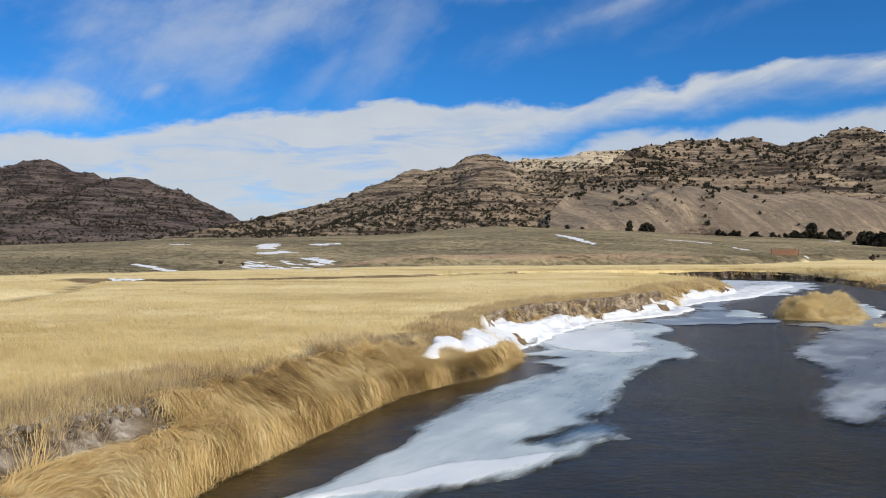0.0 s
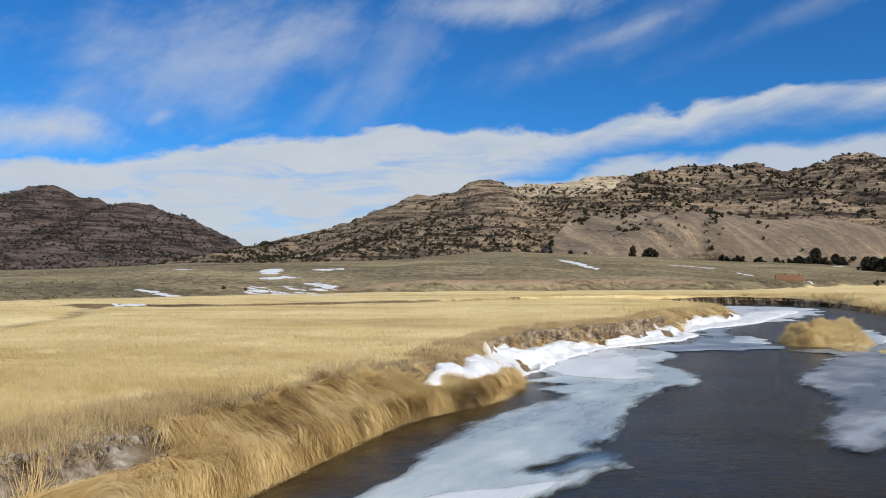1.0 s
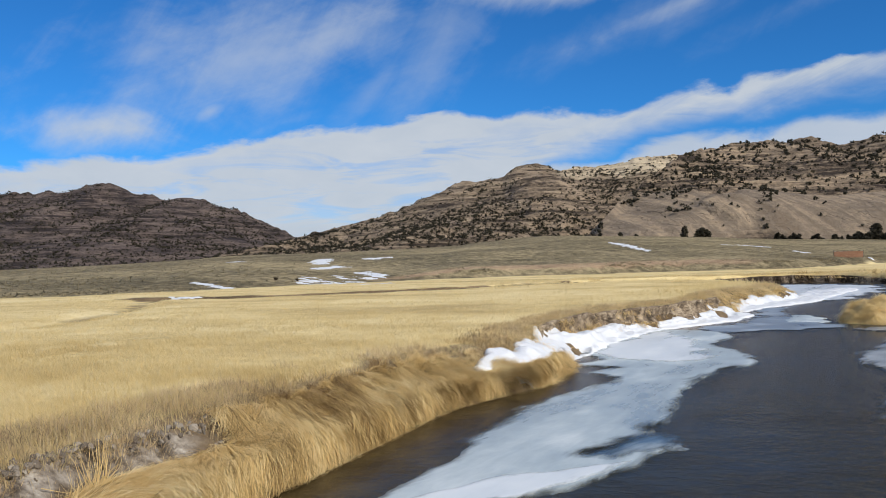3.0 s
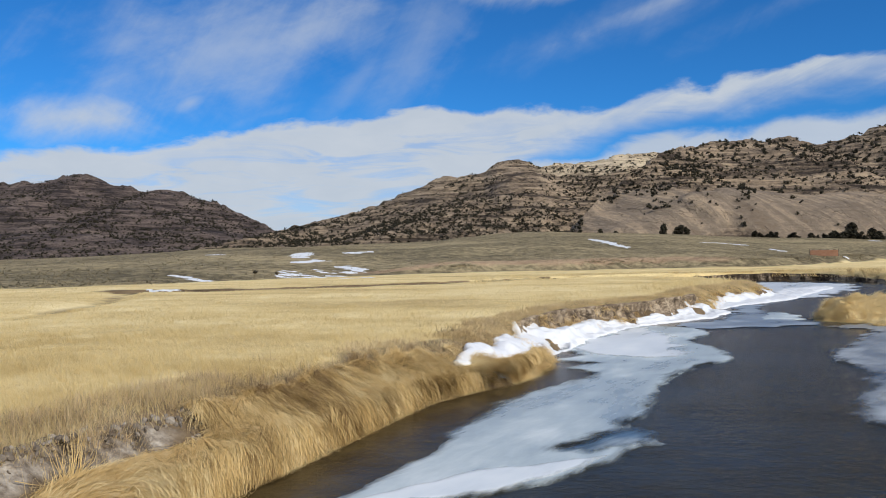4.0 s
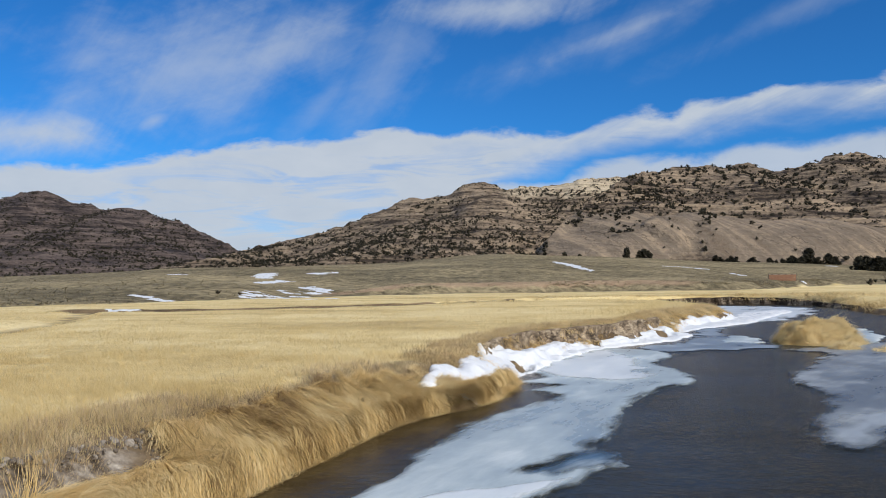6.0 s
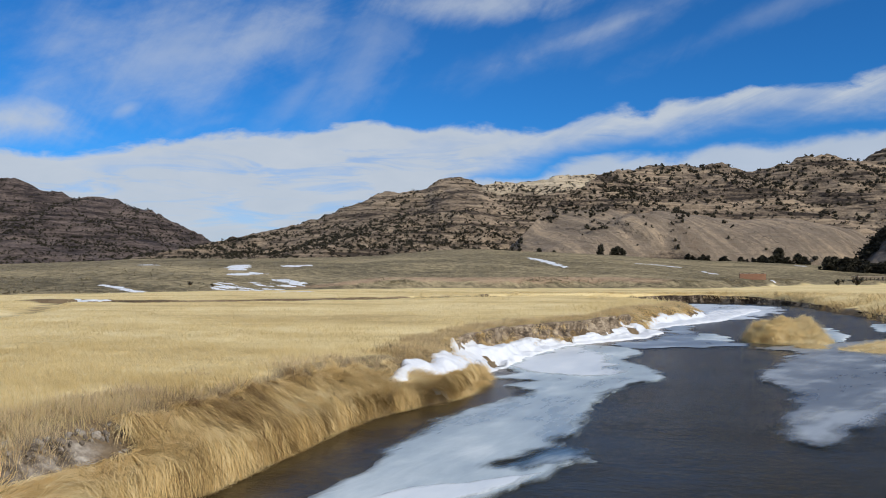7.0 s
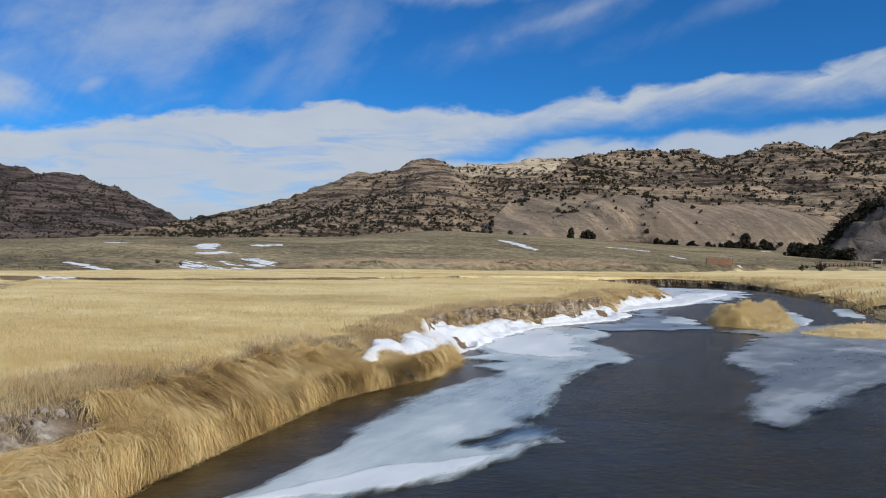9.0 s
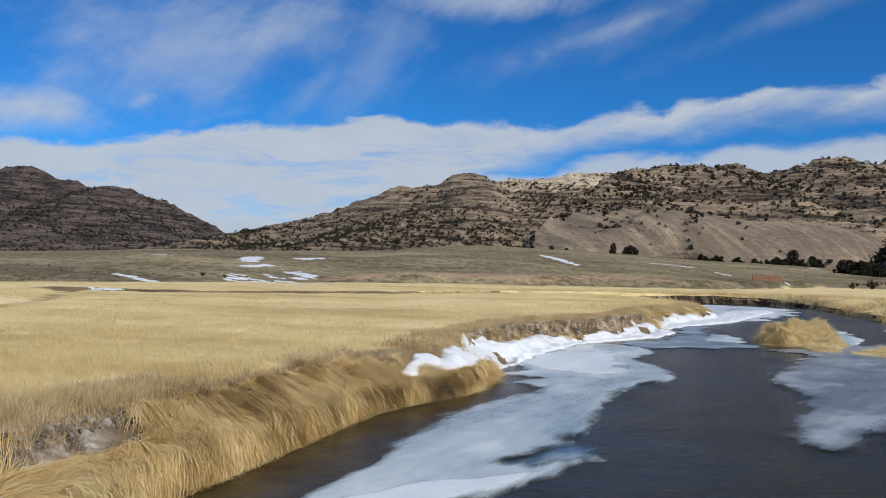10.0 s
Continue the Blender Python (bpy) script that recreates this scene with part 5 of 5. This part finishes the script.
rows = [(76, 316, 4.2, 0.8), (84, 322, 4.3, 1.2), (87, 324, 3.6, 1.1), (52, 322, 2.0, 1.3), (44, 322, 1.7, 1.3), (58, 321, 1.6, 1.4), (150.5, 318, 6.0, 1.25), (-61, 384, 2.2, 1)]
rng = np.random.default_rng(905)
for (ax, ay), (bx, by), count, lo, hi in [((113, 321), (143, 318), 20, 1.2, 2.8), ((146, 318), (172, 312), 10, 1.6, 4.2), ((139, 262), (153, 243), 18, 2.2, 5.0)]:
    for u in rng.uniform(0, 1, count):
        rows.append((ax + (bx - ax) * u + rng.normal(0, 2.2), ay + (by - ay) * u + rng.normal(0, 4.0), lo + (hi - lo) * rng.uniform(0, 1) ** 1.4, rng.uniform(1.0, 1.8)))
for k, (x, y, h, w) in enumerate(rows):
    tree(x, y, h, w, 900 + k, "dark green juniper at the foot of the rocks")


# low scrub in the cracks and on the ledges
def scrub(name, hill_, count, label, seed):
    rng = np.random.default_rng(seed)
    ok = np.argwhere((hill_["v"] > 0.04) & (hill_["v"] < 1.0) & (np.abs(hill_["x"]) < 0.8 * hill_["y"]) & (hill_["slab"] < 0.5))
    pick = ok[rng.integers(0, len(ok), count)]
    x, y, z = (hill_[k][pick[:, 0], pick[:, 1]] for k in ("x", "y", "z"))
    keep = fbm(x * 0.02, z * 0.12, 3, seed) + rng.uniform(-0.5, 0.5, count) > 0.05
    x, y, z = x[keep], y[keep], z[keep]
    per = 5
    S = np.repeat(rng.uniform(0.7, 1.9, len(x)), per)
    m = len(S)
    r = np.stack([np.repeat(x, per) + rng.normal(0, 0.6, m) * S, np.repeat(y, per) + rng.normal(0, 0.4, m) * S, np.repeat(z, per) - 0.3], 1)
    v, q, t, tn = blades(r, rng.uniform(0, 6.28, m), S * rng.uniform(0.6, 1.1, m), S * 0.8, rng.uniform(0.4, 1.4, m), -rng.uniform(0.3, 1.2, m), 2, rng.uniform(0, 1, m), seed)
    thing(name, mesh_np(name, v, [q, t], M_JUNIPER, False, tn), label, "scrub", "stuff")


scrub("hill_scrub", HILL_MAIN, 7000, "low dark scrub growing along granite ledges", 811)
scrub("hill_scrub", HILL_NEAR, 2600, "low dark scrub growing along granite cracks", 813)
scrub("hill_scrub", HILL_LEFT, 7000, "low dark scrub covering the far hill", 812)


# ---- cut bank across the bend ----
def make_soil():
    m, n = material("undercut_shaded_soil")
    pos = n.add("NewGeometry").outputs[0]
    rib = n.noise(n.scaled(pos, (1.1, 0.5, 0.12)), 1.0, 4, 0.6)
    clod = n.noise(pos, 5.0, 5, 0.6)
    v = n.math("ADD", n.math("MULTIPLY", rib, 0.6), n.math("MULTIPLY", clod, 0.4))
    # dark soil, deepened in colour for the shade of the undercut
    finish(n, n.ramp(v, (0.42, (0.022, 0.016, 0.011)), (0.51, (0.095, 0.070, 0.048)), (0.60, (0.36, 0.285, 0.20))), 0.95, v, 0.9, 0.15, 0.1)
    return m


M_SOIL = make_soil()


def cut_bank(ctrl, height, name, label, seed):
    line = curve_points(ctrl, 0.3)
    seg = np.gradient(line, axis=0)
    t = seg / np.linalg.norm(seg, axis=1)[:, None]
    out = np.stack([-t[:, 1], t[:, 0]], 1)
    rows = []
    arc = np.arange(len(line)) * 0.3
    for k, h in enumerate(np.linspace(0, 1, 7)):
        push = 0.35 * (1 - h) ** 1.5 + 0.28 * fbm(arc * 0.9, arc * 0 + h * 0.8, 3, seed)
        p = line - out * push[:, None] if name != "cut_bank" else line + out * (0.45 - push)[:, None]
        grow = (0.42 + 0.50 * sstep(30, 44, arc)) * (0.35 + 0.65 * sstep(0, 9, arc[-1] - arc))
        z = -0.1 + (height * grow + 0.1) * h + 0.05 * fbm(arc * 0.5, arc * 0, 2, seed + 3) * h
        rows.append(np.column_stack([p, z]))
    back = line + out * 1.6
    rows.append(np.column_stack([back, height * grow - 0.06]))
    v = np.stack(rows)
    thing(name, mesh_np(name, v.reshape(-1, 3), grid_faces(*v.shape[:2]), M_SOIL, False), label, "river bank", "structure")


cut_bank([(-6, 65), (5, 75.5), (10, 80.5), (16, 84.5), (25, 87.5), (31, 88.5), (35.5, 87), (38.2, 82), (38.2, 77.5)], 0.84, "cut_bank", "dark eroded earth bank across the river bend", 821)


cut_bank([(38.2, 77.5), (36.3, 69), (34.2, 62), (32.4, 55), (30, 48.5), (28, 43.5), (26.5, 38), (26, 32)], 0.86, "cut_bank", "low dark earth edge under the riverside grass", 825)


# ---- eroded step behind the snow ----
def make_sod():
    m, n = material("eroded_sod")
    pos = n.add("NewGeometry").outputs[0]
    clod, grain = n.noise(pos, 2.2, 5, 0.62), n.noise(n.scaled(pos, (6, 6, 14)), 1.0, 5, 0.6)
    v = n.math("ADD", n.math("MULTIPLY", clod, 0.6), n.math("MULTIPLY", grain, 0.4))
    finish(n, n.ramp(v, (0.40, (0.055, 0.042, 0.03)), (0.5, (0.215, 0.163, 0.112)), (0.62, (0.47, 0.385, 0.27))), 0.95, v, 0.9, 0.08, 0.1)
    return m


def bank_step():
    pts, t = along(curve_points(LEFT_BANK, 0.12))
    ok = (pts[:, 1] > 23.0) & (pts[:, 1] < 42.0)
    pts, left = pts[ok], np.stack([-t[ok, 1], t[ok, 0]], 1)
    arc = np.arange(len(pts)) * 0.12
    d0 = np.interp(pts[:, 1], STEP_Y, STEP_D)
    ends = sstep(0, 2.0, arc) * sstep(0, 1.5, arc[-1] - arc)
    rows = []
    for h in np.linspace(0, 1, 8):
        lump = 0.16 * fbm(arc * 1.1, arc * 0 + h * 1.2, 3, 871) + 0.07 * fbm(arc * 4.0, arc * 0 + h * 3.5, 2, 872)
        inland = d0 - 0.20 - 0.14 * (1 - h) ** 2 + 0.10 * np.sin(h * 3.1) + lump
        p = pts + left * inland[:, None]
        z = 0.25 + (0.72 + 0.10 * fbm(arc * 0.7, arc * 0, 3, 873)) * h * (0.10 + 0.90 * ends)
        rows.append(np.column_stack([p, z]))
    p = pts + left * (d0 + 0.45)[:, None]
    rows.append(np.column_stack([p, 0.20 + 0.70 * ends]))
    v = np.stack(rows)
    thing("bank_step", mesh_np("bank_step", v.reshape(-1, 3), grid_faces(*v.shape[:2]), make_sod(), False), "eroded brown earth step above the snow", "river bank", "structure")


bank_step()


# ---- tall grass of the far bank ----
def build_far_grass():
    rng = np.random.default_rng(830)
    n = 110000
    y = rng.uniform(36, 98, n)
    x = rng.uniform(10, 68, n)
    d = -signed(RIVER, x, y)
    tuft = fbm(x * 0.5, y * 0.5, 3, 831)
    keep = (d > 0.0) & (d < 12) & ~((y > 80) & (d < 1.0) & (x < 33)) & ~((x < 24) & (y < 80)) & (rng.uniform(0, 1, n) < np.where(d < 2.0, 1.0, 0.35)) & (x < y * 0.78 + 2) & (tuft + rng.uniform(-0.4, 0.5, n) > -0.05)
    x, y, d, tuft = x[keep], y[keep], d[keep], tuft[keep]
    n = len(x)
    r = np.stack([x, y, np.where((y > 76) & (d < 1.7), np.maximum(land(x, y, d), 0.5 + 0.45 * sstep(0.2, 0.9, d)), land(x, y, d)) - 0.03], 1)
    L = np.where((x < 33) & (y > 76), 0.6, 1.0) * rng.uniform(0.3, 0.62, n) * (1 + 0.7 * tuft) * (1 + 0.5 * (d < 4.5) * (x > 24) * (y < 80))
    west = np.where(d < 1.6, 3.5 + rng.normal(0, 0.6, n), rng.uniform(0, 6.28, n))
    v, q, t, tn = blades(r, west, L, 0.05 * rng.uniform(0.6, 1.4, n), rng.uniform(0.3, 1.2, n), -rng.uniform(0.8, 2.2, n), 3, np.clip(rng.uniform(0, 0.8, n) + 0.25 * tuft + 0.1, 0, 1), 832)
    thing("riverside_grass", mesh_np("riverside_grass", v, [q, t], M_RIVERSIDE, False, tn), "tall straw-coloured grass along the far bank", "grass", "stuff")


build_far_grass()


# ---- clods of grey earth on the bank ----
def build_clods():
    rng = np.random.default_rng(840)
    m, n_ = material("grey_clods")
    pos = n_.add("NewGeometry").outputs[0]
    isl = n_.add("NewGeometry").outputs[8]
    a = n_.noise(pos, 9.0, 5)
    finish(n_, n_.mix(a, n_.ramp(isl, (0.35, (0.075, 0.058, 0.045)), (0.9, (0.46, 0.41, 0.34))), (0.24, 0.20, 0.155)), 0.95, n_.noise(pos, 30.0, 4), 0.7, 0.03, 0.1)
    bm = bmesh.new()
    for k in range(900):
        x, y, water, inland, _ = (v[0] if k2 < 4 else v for k2, v in enumerate(bank_roots(1, 6.6, 10.5, 0.55, 1.75, 8500 + k)))
        if not -0.1 < inland - np.interp(y, SCARP_Y, SCARP_D) < 0.5:
            continue
        z = float(ground_at([x], [y])[0])
        size = 0.010 + (0.060 if inland > 1.15 else 0.034) * rng.uniform() ** 2.5
        got = bmesh.ops.create_icosphere(bm, subdivisions=2, radius=size, matrix=pose(x, y, z + size * 0.15, *rng.uniform(0, 360, 3)) @ Matrix.Diagonal((1, rng.uniform(0.5, 1), rng.uniform(0.3, 0.7), 1)))
        for vert in got["verts"]:
            vert.co += Vector(rng.normal(0, size * 0.10, 3))
    me = bpy.data.meshes.new("earth_clods")
    bm.to_mesh(me)
    bm.free()
    me.materials.append(m)
    thing("earth_clods", me, "pale grey and dark clods of dried earth", "earth", "stuff")


build_clods()


# ---- timber things at the far side of the meadow ----
def board_wall(x, y, turn):
    z = float(ground_at([x], [y])[0]) - 0.05
    top = empty("board_wall", x, y, z, "low red-brown board wall with dark posts standing in sage", "wall", turn)
    for k in range(6):
        part("board", box_bm(0, 0, 0.14 + 0.215 * k, 5.2, 0.07, 0.2, 0.015), M_REDWOOD, top)
    for px in (-2.66, -1.3, 0.0, 1.3, 2.66):
        part("post", box_bm(px, 0.11, 0.78, 0.15, 0.14, 1.62, 0.015), M_GREYWOOD, top)
    for px in (-2.0, -0.7, 0.65, 1.95):
        part("cap", box_bm(px, 0.02, 1.42, 0.5, 0.22, 0.16, 0.03), M_GREYWOOD, top)
    part("rail", box_bm(0, 0.03, 1.36, 5.3, 0.16, 0.05, 0.01), M_PALEWOOD, top)


board_wall(72.5, 165.5, -23.6)


def footbridge(x0, y0, x1, y1):
    length, turn = math.hypot(x1 - x0, y1 - y0), math.degrees(math.atan2(y1 - y0, x1 - x0))
    z = float(ground_at([x0], [y0])[0])
    top = empty("boardwalk", (x0 + x1) / 2, (y0 + y1) / 2, z, "long low weathered timber boardwalk on posts", "boardwalk", turn)
    part("deck", box_bm(0, 0, 1.0, length, 1.6, 0.14, 0.02), M_DRABWOOD, top)
    part("beam", box_bm(0, -0.6, 0.82, length * 0.55, 0.2, 0.22, 0.02), M_GREYWOOD, top)
    n = int(length / 1.7)
    for k in range(n):
        px = -length / 2 + (k + 0.5) * length / n
        for py in (-0.65, 0.65):
            part("post", box_bm(px, py, 0.4, 0.22, 0.22, 1.1, 0.02), M_GREYWOOD, top)


footbridge(118.5, 207.5, 131.5, 213.8)
footbridge(132.2, 214.1, 142, 219.0)


def shelter(x, y, turn):
    z = float(ground_at([x], [y])[0])
    top = empty("trail_shelter", x, y, z, "small pale timber shelter with a dark open front", "shelter", turn)
    for px in (-1.15, 1.15):
        part("side_wall", box_bm(px, 0.5, 0.95, 0.16, 1.6, 1.9, 0.02), M_PALEWOOD, top)
    part("back_wall", box_bm(0, 1.25, 0.95, 2.14, 0.12, 1.9, 0.02), M_GREYWOOD, top)
    part("roof", box_bm(0, 0.45, 2.0, 2.9, 2.3, 0.18, 0.03, 0, 5), M_PALEWOOD, top)
    part("counter", box_bm(0, -0.2, 0.35, 2.14, 0.12, 0.7, 0.02), M_PALEWOOD, top)


shelter(143.6, 219.8, -33)


def bare_shrub(x, y, h, seed, label, stems=26):
    rng = np.random.default_rng(seed)
    z = float(ground_at([x], [y])[0]) - 0.05
    top = empty("bare_shrub", x, y, z, label, "shrub", 0, "bare shrubs on the meadow")
    bm = bmesh.new()
    for k in range(stems):
        a, lean, ln = rng.uniform(0, 6.283), rng.uniform(5, 60), h * rng.uniform(0.5, 1.0)
        m = pose(0, 0, 0, 0, 0, math.degrees(a)) @ pose(0, 0, 0, 0, lean) @ Matrix.Translation((0, 0, ln / 2))
        bmesh.ops.create_cone(bm, cap_ends=False, segments=4, radius1=0.05 * h * 0.5, radius2=0.012 * h, depth=ln, matrix=m)
    part("stems", bm, M_TRUNK, top)
    v, f, t = juniper_arrays(rng, 34)
    tw = new("twigs", mesh_np("twigs", v * [h * 0.9, h * 0.8, h * 0.75], f, M_JUNIPER, False, t))
    tw.parent = top


for k, (x, y, h, label) in enumerate([(107.5, 187, 3.0, "bare dark shrub standing in the pale meadow"), (101, 183.5, 2.4, "slender bare shrub beside a larger one"), (-27.6, 99.4, 0.75, "small dark shrub among snow patches"), (-25.2, 101, 0.6, "small dark shrub among snow patches")]):
    bare_shrub(x, y, h, 860 + k, label, 10 if k == 1 else 26)
